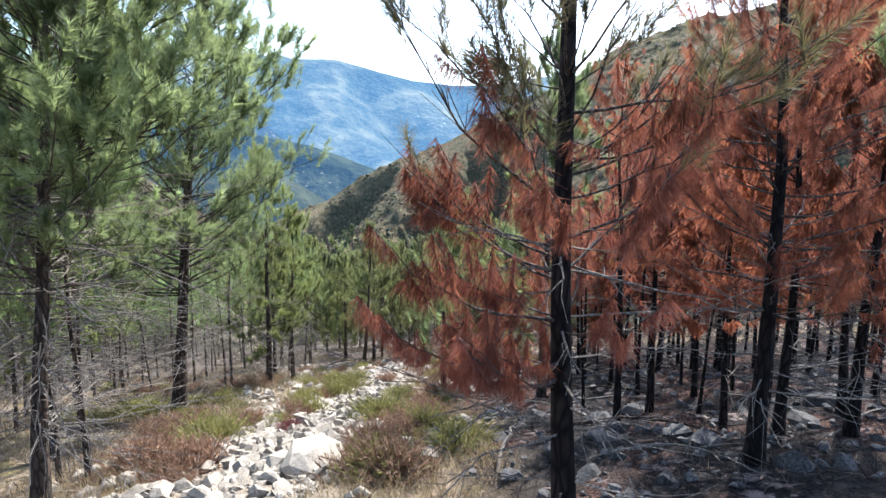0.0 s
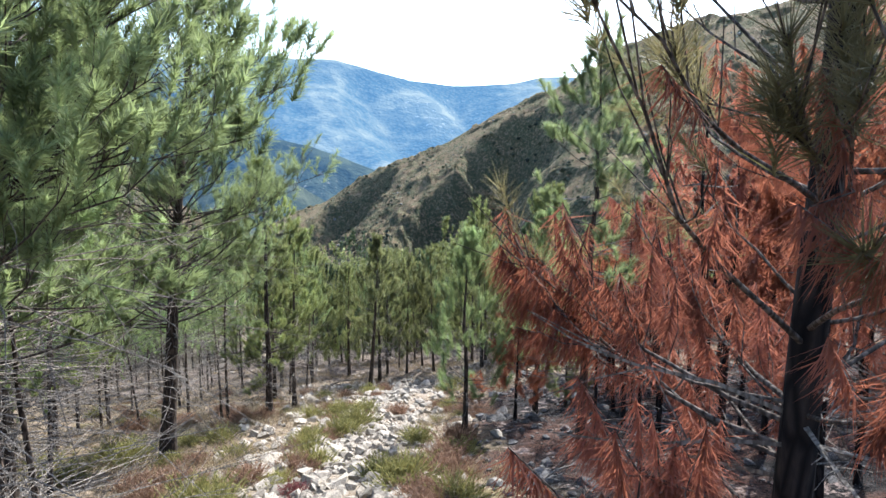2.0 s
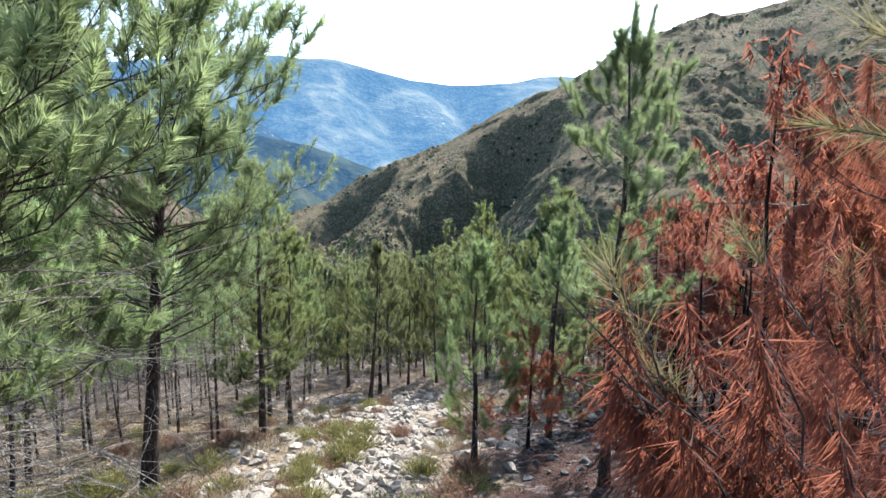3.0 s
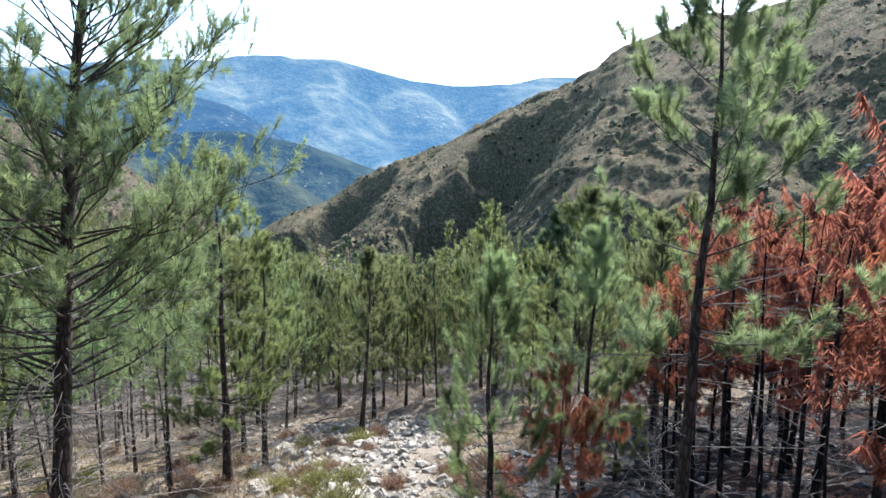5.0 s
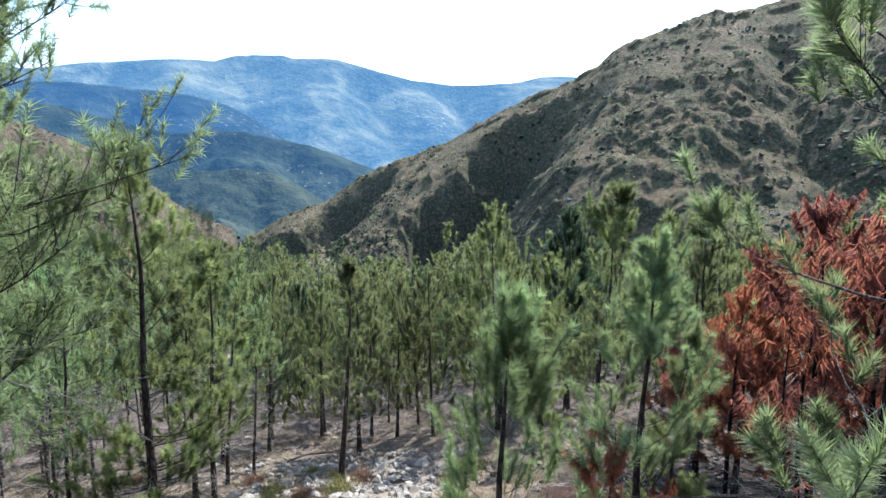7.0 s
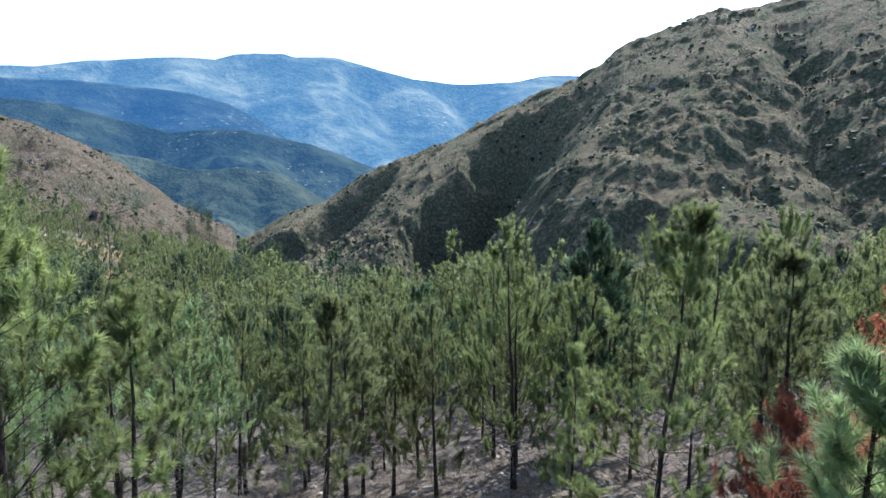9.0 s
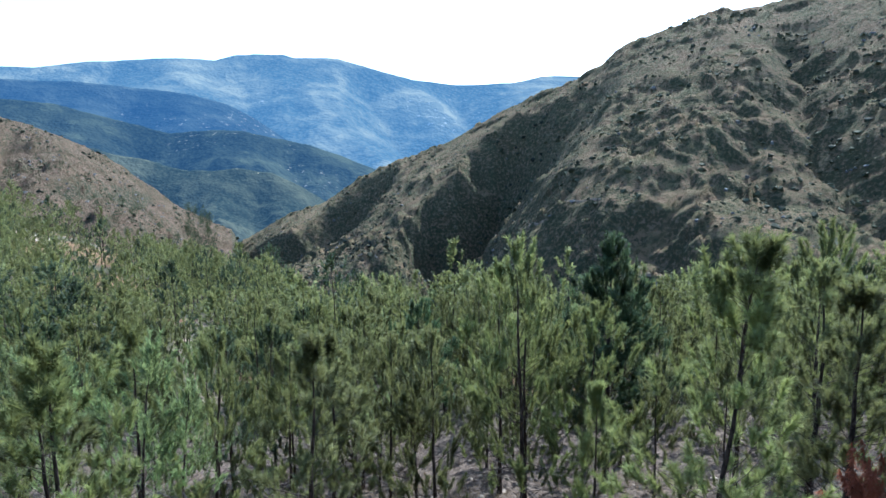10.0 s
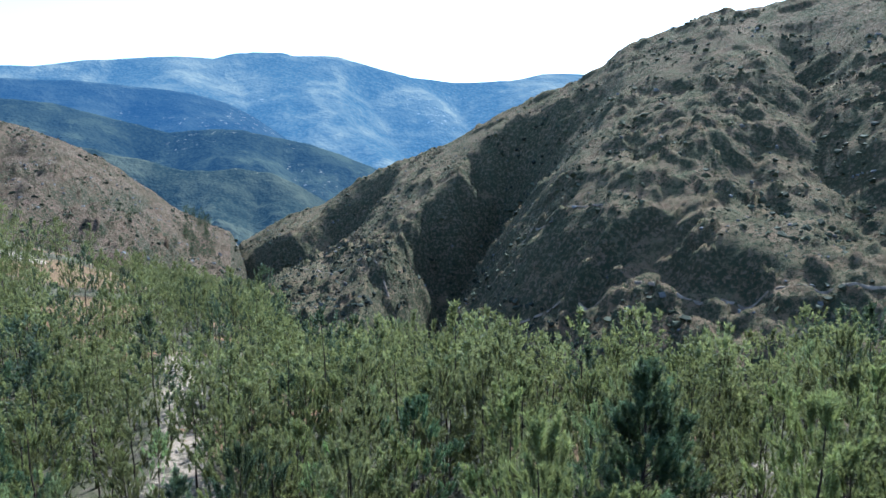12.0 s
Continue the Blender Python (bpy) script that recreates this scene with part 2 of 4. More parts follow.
def soft(v, w):
    return w * np.logaddexp(0, v / w)


def lie(x, y):
    """Height of the near ground: a slope that falls away ahead, flattens in the wood, then drops into the gorge."""
    y = np.maximum(y, -60.0)
    edge = 70 + 16 * ease(14, -4, x) + 48 * ease(-12, -40, x) + 22 * ease(-45, -85, x)
    z = 4.7 - 0.2636 * y + 0.155 * soft(y - 50, 6.0) - 0.55 * soft(y - edge, 8.0)
    z = z + 0.078 * np.clip(x, -28, 28) + 0.26 * soft(-x - 32, 6.0) * ease(35, 95, y)
    return np.maximum(z, -150.0)


def rough_height(x, y):
    v = Vector((x, y, 0))
    fade = max(0.0, 1 - max(abs(x), abs(y - 30)) / 200)
    z = 0.35 * noise.fractal(v * 0.16, 1.0, 2.0, 3) + 0.10 * noise.fractal(v * 0.9, 0.9, 2.0, 3)
    return z * fade


def ground_z(x, y):
    return float(lie(np.float64(x), np.float64(y))) + rough_height(x, y)


def sheet(name, xs, ys, zs, material, label, kind="structure", smooth=True):
    """A grid of points (arrays of one shape) as one mesh."""
    rows, cols = xs.shape
    mesh = bpy.data.meshes.new(name)
    index = np.arange(rows * cols).reshape(rows, cols)
    quads = np.stack([index[:-1, :-1], index[:-1, 1:], index[1:, 1:], index[1:, :-1]], -1).reshape(-1, 4)
    mesh.from_pydata(np.stack([xs, ys, zs], -1).reshape(-1, 3).tolist(), [], quads.tolist())
    mesh.polygons.foreach_set("use_smooth", [smooth] * len(mesh.polygons))
    mesh.materials.append(material)
    return tagged(new(name, mesh), label, kind=kind)


gx = np.concatenate([[-5000, -2500, -1000, -400, -200], np.arange(-130, -40, 5.0), np.arange(-40, -16, 1.2), np.arange(-16, 14, 0.3), np.arange(14, 40, 1.2), np.arange(40, 131, 5.0), [200, 400, 1000, 2500, 5000]])
gy = np.concatenate([[-1500, -500, -200, -100], np.arange(-60, 2, 4.0), np.arange(2, 40, 0.3), np.arange(40, 70, 1.2), np.arange(70, 200, 3.5), np.arange(200, 420, 20.0), [600, 1000, 2000, 4900]])
GX, GY = np.meshgrid(gx, gy)
GZ = lie(GX, GY)
GZ += np.array([[rough_height(float(a), float(b)) if abs(a) < 150 and -60 < b < 210 else 0.0 for a in gx] for b in gy])
ground = sheet("ground", GX, GY, GZ, ground_material(), "forest floor of dry grass, needle litter and black ash")
tagged(ground, category="ground")


def beside(X, Y, line):
    """Distance of each place from a line of points, which side of it (right of its way: positive) and how far along it (0 to 1)."""
    best, side, along = np.full(X.shape, 1e9), np.ones(X.shape), np.zeros(X.shape)
    line = np.array(line, float)
    steps = np.hypot(*np.diff(line, axis=0).T)
    done = np.concatenate([[0], np.cumsum(steps)]) / steps.sum()
    for k, (a, b) in enumerate(zip(line[:-1], line[1:])):
        d = b - a
        u = np.clip(((X - a[0]) * d[0] + (Y - a[1]) * d[1]) / (d @ d), 0, 1)
        wx, wy = X - a[0] - u * d[0], Y - a[1] - u * d[1]
        far = np.hypot(wx, wy)
        nearer = far < best
        best = np.where(nearer, far, best)
        side = np.where(nearer, np.sign(d[0] * (Y - a[1]) - d[1] * (X - a[0])), side)
        along = np.where(nearer, done[k] + u * (done[k + 1] - done[k]), along)
    return best, side, along


def hillside(name, ridge, foot, depth, material, label, wobble, size, cols, rows, ravines=(), scarps=(), knobs=0.0, back=0.35, smooth=0.85, octaves=7, bend=1.15):
    """A hill whose crest follows the ridge (x, y, z); it falls towards the viewer by the share depth of its distance, to the height foot, and drops behind."""
    ridge = np.array(ridge)
    u = np.concatenate([[0], np.cumsum(np.hypot(*np.diff(ridge[:, :2], axis=0).T))])
    s = np.linspace(0, u[-1], cols)
    line = np.stack([np.interp(s, u, ridge[:, k]) for k in range(3)], -1)
    v = np.concatenate([np.linspace(0, 1, rows), 1 + np.linspace(0, 1, 10)[1:] ** 1.5 * back])
    share = 1 - (1 - v)[:, None] * depth
    X, Y = line[None, :, 0] * share, line[None, :, 1] * share
    low = np.minimum(foot, line[None, :, 2] - 25)
    rise = np.where(v[:, None] <= 1, v[:, None] ** bend, 1 - (v[:, None] - 1) * 2.2)
    Z = low + (line[None, :, 2] - low) * rise
    # wander the beds a little, so that no ravine runs straight
    WX, WY = X.copy(), Y.copy()
    if ravines or scarps:
        for i in range(X.shape[0]):
            for j in range(X.shape[1]):
                q = Vector((X[i, j], Y[i, j], 0))
                WX[i, j] += 9 * noise.noise(q / 38) + 4 * noise.noise(q / 13)
                WY[i, j] += 9 * noise.noise(q / 38 + Vector((5, 5, 0))) + 4 * noise.noise(q / 13 + Vector((5, 5, 0)))
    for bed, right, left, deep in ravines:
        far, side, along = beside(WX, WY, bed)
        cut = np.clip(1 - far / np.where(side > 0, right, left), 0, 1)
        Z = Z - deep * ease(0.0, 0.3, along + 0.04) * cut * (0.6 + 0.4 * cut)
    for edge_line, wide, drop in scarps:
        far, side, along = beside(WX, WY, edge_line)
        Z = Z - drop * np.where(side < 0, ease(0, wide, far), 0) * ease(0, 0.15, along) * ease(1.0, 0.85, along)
    edge = np.where(v <= 1, ease(0, 0.5, 1 - v) * 0.82 + 0.18, 0.3)[:, None]
    bumps = np.zeros_like(Z)
    for i in range(Z.shape[0]):
        for j in range(Z.shape[1]):
            q = Vector((X[i, j], Y[i, j], 0)) / size
            bumps[i, j] = noise.fractal(q, smooth, 2.1, octaves)
    crag = np.zeros_like(Z)
    if knobs:
        for i in range(Z.shape[0]):
            for j in range(Z.shape[1]):
                q = Vector((X[i, j], Y[i, j] * 1.2, 0))
                q += Vector((noise.noise(q * 0.15), noise.noise(q * 0.15 + Vector((9, 9, 0))), 0)) * 2.5
                patch = noise.noise(q * 0.022 + Vector((7, 3, 0))) + 0.5 * noise.noise(q * 0.07)
                here = min(1.0, max(0.25, (patch + 0.15) * 3.0))
                for step, tall in ((13.0, 5.5), (6.0, 2.8), (3.2, 1.5)):
                    gaps, cells = noise.voronoi(q / step)
                    chance = abs(noise.cell(cells[0] * 7.7))
                    if chance < here:
                        crag[i, j] += tall * (0.5 + chance) * min(0.75, max(0.0, 0.62 - gaps[0]) * 2.2)
    Z = Z + wobble * bumps * edge + knobs * crag * np.maximum(edge, 0.5)
    return tagged(sheet(name, X, Y, Z, material, label), category="hill")


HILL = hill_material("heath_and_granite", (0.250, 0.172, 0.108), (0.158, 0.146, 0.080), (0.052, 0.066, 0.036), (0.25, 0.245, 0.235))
HILL_LEFT = hill_material("brown_heath", (0.190, 0.132, 0.095), (0.130, 0.100, 0.064), (0.046, 0.054, 0.030), (0.26, 0.245, 0.22))
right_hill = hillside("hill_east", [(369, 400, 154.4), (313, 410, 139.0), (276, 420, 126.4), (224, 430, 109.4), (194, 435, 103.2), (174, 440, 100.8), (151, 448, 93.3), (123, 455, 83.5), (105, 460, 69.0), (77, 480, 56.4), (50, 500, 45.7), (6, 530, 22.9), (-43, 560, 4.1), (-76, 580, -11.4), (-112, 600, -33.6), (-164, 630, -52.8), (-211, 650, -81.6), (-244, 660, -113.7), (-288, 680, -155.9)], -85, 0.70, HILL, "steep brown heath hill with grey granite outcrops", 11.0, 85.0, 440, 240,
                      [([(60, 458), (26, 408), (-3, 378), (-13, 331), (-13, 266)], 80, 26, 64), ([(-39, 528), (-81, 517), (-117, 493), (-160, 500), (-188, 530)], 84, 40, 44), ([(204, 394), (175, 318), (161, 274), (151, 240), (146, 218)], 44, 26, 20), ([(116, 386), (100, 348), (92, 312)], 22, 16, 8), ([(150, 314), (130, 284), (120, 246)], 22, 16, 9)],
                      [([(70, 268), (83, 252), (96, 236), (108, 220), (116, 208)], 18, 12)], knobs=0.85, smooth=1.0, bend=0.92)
left_hill = hillside("hill_west", [(-440, 430, 72.8), (-384, 470, 55.4), (-346, 500, 39.3), (-324, 505, 30.9), (-301, 510, 20.1), (-276, 520, 4.4), (-250, 530, -16.8), (-224, 545, -39.6), (-209, 555, -50.5), (-192, 565, -58.3), (-181, 570, -91.5)], -40, 0.62, HILL_LEFT, "low brown heath hillside above the gorge", 11.0, 80.0, 190, 110, [([(-330, 480), (-290, 420), (-240, 330)], 30, 22, 12), ([(-235, 520), (-215, 440), (-200, 320)], 24, 18, 10)], knobs=0.9, smooth=1.0)
# far ridges: each one's blue emission stands in for distance haze
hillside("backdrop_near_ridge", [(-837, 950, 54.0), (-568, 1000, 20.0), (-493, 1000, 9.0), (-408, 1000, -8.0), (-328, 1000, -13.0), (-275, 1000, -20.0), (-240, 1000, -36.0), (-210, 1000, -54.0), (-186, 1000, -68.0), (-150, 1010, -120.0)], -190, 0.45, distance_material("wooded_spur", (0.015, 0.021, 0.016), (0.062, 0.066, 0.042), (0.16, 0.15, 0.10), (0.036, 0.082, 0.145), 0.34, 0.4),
         "wooded spur with a few clearings and painted blue haze", 34.0, 170.0, 200, 90, [([(-470, 990), (-400, 860), (-330, 700)], 70, 60, 26), ([(-300, 990), (-270, 880), (-240, 760)], 50, 40, 18)], smooth=0.8)
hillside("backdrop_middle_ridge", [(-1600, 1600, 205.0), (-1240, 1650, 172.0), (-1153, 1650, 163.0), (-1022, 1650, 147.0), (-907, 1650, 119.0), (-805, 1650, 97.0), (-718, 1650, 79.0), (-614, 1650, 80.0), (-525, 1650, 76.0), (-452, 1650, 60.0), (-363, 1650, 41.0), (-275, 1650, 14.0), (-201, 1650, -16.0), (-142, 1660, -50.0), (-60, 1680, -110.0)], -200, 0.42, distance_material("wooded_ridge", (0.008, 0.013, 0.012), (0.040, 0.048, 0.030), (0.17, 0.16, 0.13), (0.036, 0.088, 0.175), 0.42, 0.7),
         "dark wooded ridge with scattered farms and painted blue haze", 52.0, 300.0, 200, 70, [([(-820, 1640), (-640, 1400), (-520, 1150)], 130, 100, 50), ([(-440, 1640), (-330, 1450), (-240, 1250)], 100, 80, 36)], smooth=0.8)
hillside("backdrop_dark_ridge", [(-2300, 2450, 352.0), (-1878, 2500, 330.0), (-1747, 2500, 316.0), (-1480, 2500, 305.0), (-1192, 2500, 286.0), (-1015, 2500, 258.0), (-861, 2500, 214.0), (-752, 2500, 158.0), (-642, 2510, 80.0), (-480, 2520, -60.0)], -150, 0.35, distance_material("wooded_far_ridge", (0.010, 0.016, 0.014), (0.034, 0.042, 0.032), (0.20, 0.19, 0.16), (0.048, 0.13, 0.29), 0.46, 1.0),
         "long dark wooded ridge with painted blue haze", 50.0, 480.0, 160, 50, [([(-1300, 2490), (-1100, 2200), (-950, 1900)], 180, 150, 50)], smooth=1.0, octaves=5)
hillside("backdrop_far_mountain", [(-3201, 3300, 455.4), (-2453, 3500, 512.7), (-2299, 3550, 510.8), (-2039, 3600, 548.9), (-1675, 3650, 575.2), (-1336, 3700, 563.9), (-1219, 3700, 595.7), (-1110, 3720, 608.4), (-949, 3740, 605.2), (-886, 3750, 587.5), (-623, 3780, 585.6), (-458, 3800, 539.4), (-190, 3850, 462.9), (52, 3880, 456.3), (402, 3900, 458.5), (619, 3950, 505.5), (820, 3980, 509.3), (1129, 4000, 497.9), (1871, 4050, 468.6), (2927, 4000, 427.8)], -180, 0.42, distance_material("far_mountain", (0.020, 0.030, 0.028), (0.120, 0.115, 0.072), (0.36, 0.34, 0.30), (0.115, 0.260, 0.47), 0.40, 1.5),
         "broad far mountain with scattered villages and painted haze", 150.0, 1000.0, 280, 130, [([(-560, 3760), (-300, 3300), (-60, 2800)], 330, 260, 110), ([(-1250, 3680), (-1000, 3200), (-800, 2700)], 300, 260, 90), ([(60, 3860), (150, 3300), (170, 2700)], 300, 220, 110), ([(-1900, 3600), (-1700, 3200), (-1500, 2800)], 300, 220, 80)], smooth=1.1, octaves=4)


# ---- building blocks ----
class Heap:
    """Collects points and faces of many pieces for one mesh."""

    def __init__(self):
        self.v, self.f, self.count = [], [], 0

    def add(self, verts, faces):
        self.v.append(np.asarray(verts, float))
        self.f.append(np.asarray(faces, int) + self.count)
        self.count += len(verts)

    def mesh(self, name, material, smooth=False):
        mesh = bpy.data.meshes.new(name)
        v = np.concatenate(self.v)
        sizes = np.concatenate([np.full(len(f), f.shape[1]) for f in self.f])
        loops = np.concatenate([f.ravel() for f in self.f])
        mesh.vertices.add(len(v))
        mesh.vertices.foreach_set("co", v.ravel())
        mesh.loops.add(len(loops))
        mesh.loops.foreach_set("vertex_index", loops)
        mesh.polygons.add(len(sizes))
        mesh.polygons.foreach_set("loop_start", np.concatenate([[0], np.cumsum(sizes)[:-1]]))
        mesh.polygons.foreach_set("use_smooth", np.full(len(sizes), smooth))
        mesh.materials.append(material)
        mesh.update(calc_edges=True)
        mesh.validate()
        return mesh


def tube(heap, pts, radii, sides):
    """A tapered tube round a line."""
    pts, radii = np.asarray(pts, float), np.asarray(radii, float)
    n = len(pts)
    t = np.gradient(pts, axis=0)
    t /= np.linalg.norm(t, axis=1)[:, None] + 1e-9
    ref = np.where(np.abs(t[:, 2:3]) > 0.9, np.array([[1.0, 0, 0]]), np.array([[0, 0, 1.0]]))
    a = np.cross(t, ref)
    a /= np.linalg.norm(a, axis=1)[:, None] + 1e-9
    b = np.cross(t, a)
    ang = np.arange(sides) * 2 * np.pi / sides
    ring = pts[:, None] + radii[:, None, None] * (np.cos(ang)[None, :, None] * a[:, None] + np.sin(ang)[None, :, None] * b[:, None])
    i = np.arange(n - 1)[:, None] * sides
    j = np.arange(sides)[None]
    k = (j + 1) % sides
    heap.add(ring.reshape(-1, 3), np.stack([i + j, i + k, i + sides + k, i + sides + j], -1).reshape(-1, 4))


def blades(heap, base, way, length, width, rng, face=None):
    """Thin three-cornered blades, which turn their flat sides to the ways face if given."""
    n = len(base)
    way = way / (np.linalg.norm(way, axis=1)[:, None] + 1e-9)
    side = np.cross(way, rng.normal(size=(n, 3)) * (1.0 if face is None else 0.3) + (0.0 if face is None else face))
    side /= np.linalg.norm(side, axis=1)[:, None] + 1e-9
    w = (np.broadcast_to(width, (n,)) * 0.5)[:, None]
    tip = base + way * np.broadcast_to(length, (n,))[:, None]
    verts = np.stack([base - side * w, base + side * w, tip], 1).reshape(-1, 3)
    heap.add(verts, np.arange(3 * n).reshape(n, 3))


def tufts(heap, at, way, count, length, width, brush, droop, rng, spread=(0.3, 0.95)):
    """Bottle-brush shoots of needles that end at the points at, along the ways."""
    at, way = np.repeat(at, count, 0), np.repeat(way, count, 0)
    n = len(at)
    way = way / np.linalg.norm(way, axis=1)[:, None]
    side = np.cross(way, rng.normal(size=(n, 3)))
    side /= np.linalg.norm(side, axis=1)[:, None] + 1e-9
    phi = rng.uniform(*spread, n)[:, None]
    d = way * np.cos(phi) + side * np.sin(phi)
    if droop > 0.5:
        d = 0.42 * d + rng.normal(0, 0.17, (n, 3)) + np.array([0, 0, -0.75])
    else:
        d[:, 2] -= droop * rng.uniform(0.4, 1.0, n)
    base = at - way * (rng.uniform(0, 1.0, n) * brush)[:, None]
    blades(heap, base, d, length * rng.uniform(0.7, 1.15, n), width, rng, side)


def part(name, mesh, parent, label=""):
    ob = new(name, mesh)
    ob.parent = parent
    return tagged(ob, label)


def pine_heaps(seed, high, crown, wide, whorl=0.5, limbs=4.5, sides=8, stem=0.1, lean=(0, 0), needles=(18, 0.2, 0.03, 0.35), per_limb=5, twigs=0.6, droop=0.0, shoots=0, bare=0.4, red=None, keep=1.0, upward=0.9, curl=0.28, spread=None, scatter=0.3, rising=0.05, clear=None):
    """The trunk, limbs (one heap each), dead twigs, needles and, below the height red, scorched needles of one pine."""
    rng = np.random.default_rng(seed)
    trunk, limb_heaps, twig, green, scorched = Heap(), [], Heap(), Heap(), Heap()
    n = 12 if sides > 5 else 7
    s = np.linspace(0, 1, n)
    sway = np.cumsum(rng.normal(0, 0.035, (n, 2)), 0) * high / n * 2.2
    sway -= sway[0]
    axis = np.stack([lean[0] * s * high + sway[:, 0] * s, lean[1] * s * high + sway[:, 1] * s, s * high - 0.25 * (s == 0)], -1)
    tube(trunk, axis, stem * (1 - 0.93 * s) * (1 + 0.45 * np.exp(-s * 18)), sides)

    def on_axis(h):
        return np.array([np.interp(h / high, s, axis[:, k]) for k in range(3)])

    h = crown * high
    tips, ways = [], []
    while h < high * 0.985:
        q = (h - crown * high) / (high * (1 - crown))
        for _ in range(int(rng.poisson(limbs)) + 1):
            limb = Heap()
            az = rng.uniform(0, 2 * np.pi)
            ln = wide * ((1 - q) ** 0.8) * (0.6 + 0.4 * min(1, q * 4)) * rng.uniform(0.45, 1.2) + 0.10
            up = rising + (0.95 - rising) * q + rng.normal(0, 0.18)
            out = np.array([np.cos(az), np.sin(az), up])
            out /= np.linalg.norm(out)
            m = np.linspace(0, 1, 6 if shoots else 3)
            start = on_axis(h + rng.uniform(-0.5, 0.5) * whorl * 0.6)
            line = start + out * (m * ln)[:, None]
            line[:, 2] += (curl - 0.15 * droop) * ln * m ** 2.0
            line += np.cumsum(rng.normal(0, 0.04 * ln, line.shape), 0) * m[:, None]
            if clear and np.any((np.abs(line[:, 2] - clear[2]) < clear[3]) & (np.abs(line[:, 0] - clear[0]) < clear[1])):
                continue
            r = max(0.005, stem * 0.125 * (1 - 0.7 * q) * min(1.3, ln))
            tube(limb, line, r * (1 - 0.8 * m), 5 if shoots else 3)
            k = max(2 if shoots else 1, int(round(per_limb * ln / wide * rng.uniform(0.8, 1.2))))
            for c in range(k):
                pos = bare + (1 - bare) * rng.random() ** 0.8 if c else 1.0
                at = np.array([np.interp(pos, m, line[:, a]) for a in range(3)])
                way = out * (0.8 if red else 0.5) + np.array([0, 0, upward - droop * 0.5])
                if c:
                    way = way + rng.normal(0, 0.42 if red else scatter, 3)
                    way /= np.linalg.norm(way)
                    end = at + way * rng.uniform(0.15, 0.5) * ln ** 0.5
                    if shoots:
                        tube(limb, [at, (at + end) / 2 + rng.normal(0, 0.02, 3), end], [max(r * 0.3, 0.004), max(r * 0.22, 0.003), 0.002], 3)
                    at = end
                tips.append(at)
                ways.append(way)
            limb_heaps.append(limb)
        h += whorl * rng.uniform(0.75, 1.2) * (1.0 - 0.35 * q)
    for c in range(4):
        tips.append(on_axis(high) + rng.normal(0, 0.04, 3) - np.array([0, 0, 0.16 * c]))
        ways.append(np.array([rng.normal(0, 0.12), rng.normal(0, 0.12), 1.0]))
    tips, ways = np.array(tips), np.array(ways)
    if clear:
        free = (np.abs(tips[:, 2] - clear[2]) > clear[3]) | (np.abs(tips[:, 0] - clear[0]) > clear[1])
        tips, ways = tips[free], ways[free]
    dead = tips[:, 2] < (red if red is not None else -9) + rng.normal(0, 0.25, len(tips))
    live = ~dead & (rng.random(len(tips)) < keep)
    if live.any():
        tufts(green, tips[live], ways[live], *needles, droop * 0.2, rng, spread or ((0.4, 1.2) if shoots else (0.3, 0.95)))
    if dead.any():
        tufts(scorched, tips[dead], ways[dead], *needles, 1.0, rng, (0.2, 1.1))
    # bare dead branches under the crown
    for _ in range(int(twigs * 40)):
        h = high * (rng.uniform(0.10, crown + 0.12))
        az, ln = rng.uniform(0, 2 * np.pi), rng.uniform(0.3, 1.0) * wide * 0.8
        out = np.array([np.cos(az), np.sin(az), rng.uniform(-0.25, 0.25)])
        m = np.linspace(0, 1, 4)
        line = on_axis(h) + out * (m * ln)[:, None] + np.cumsum(rng.normal(0, 0.05 * ln, (4, 3)), 0) * m[:, None]
        tube(twig, line, 0.010 * (1 - 0.75 * m) + 0.002, 3)
        for _ in range(4 if sides > 7 else 1):
            c = rng.uniform(0.3, 0.95)
            at = np.array([np.interp(c, m, line[:, a]) for a in range(3)])
            way = out + rng.normal(0, 0.6, 3)
            tube(twig, [at, at + way * ln * 0.16 + rng.normal(0, 0.02, 3), at + way * ln * 0.32], [0.005, 0.004, 0.002], 3)
    return trunk, limb_heaps, twig, green, scorched


def pine(name, label, group="", foliage=None, bark=None, seed=0, **shape):
    """One pine as a thing: an Empty at its foot with trunk, limbs, dead twigs and crown."""
    trunk, limb_heaps, twig, green, scorched = pine_heaps(seed, **shape)
    top = tagged(new(name), label, "tree", group)
    single = "shoots" in shape
    if not single:
        for heap in limb_heaps:
            trunk.add(np.concatenate(heap.v), np.concatenate(heap.f))
    part("trunk", trunk.mesh("trunk", bark or BARK, True), top)
    if single:
        for heap in limb_heaps:
            part("limb", heap.mesh("limb", BARK_LIMB if bark else BARK, True), top)
    if twig.v:
        tagged(part("dead_wood", twig.mesh("dead_wood", TWIG), top, "bare grey dead twigs"), kind="stuff")
    if green.v:
        tagged(part("crown", green.mesh("crown", foliage or NEEDLES), top), kind="stuff")
    if scorched.v:
        tagged(part("scorched_crown", scorched.mesh("scorched_crown", NEEDLES_RED), top, "hanging rust-red scorched needles"), kind="stuff")
    return top


def stand(ob, x, y, turn=0.0, size=1.0, sink=0.05):
    """Puts a thing on the ground."""
    ob.matrix_basis = pose(x, y, ground_z(x, y) - sink, 0, 0, turn) @ Matrix.Scale(size, 4)
    return ob


taken = []


def claim(x, y, r):
    taken.append((x, y, r))


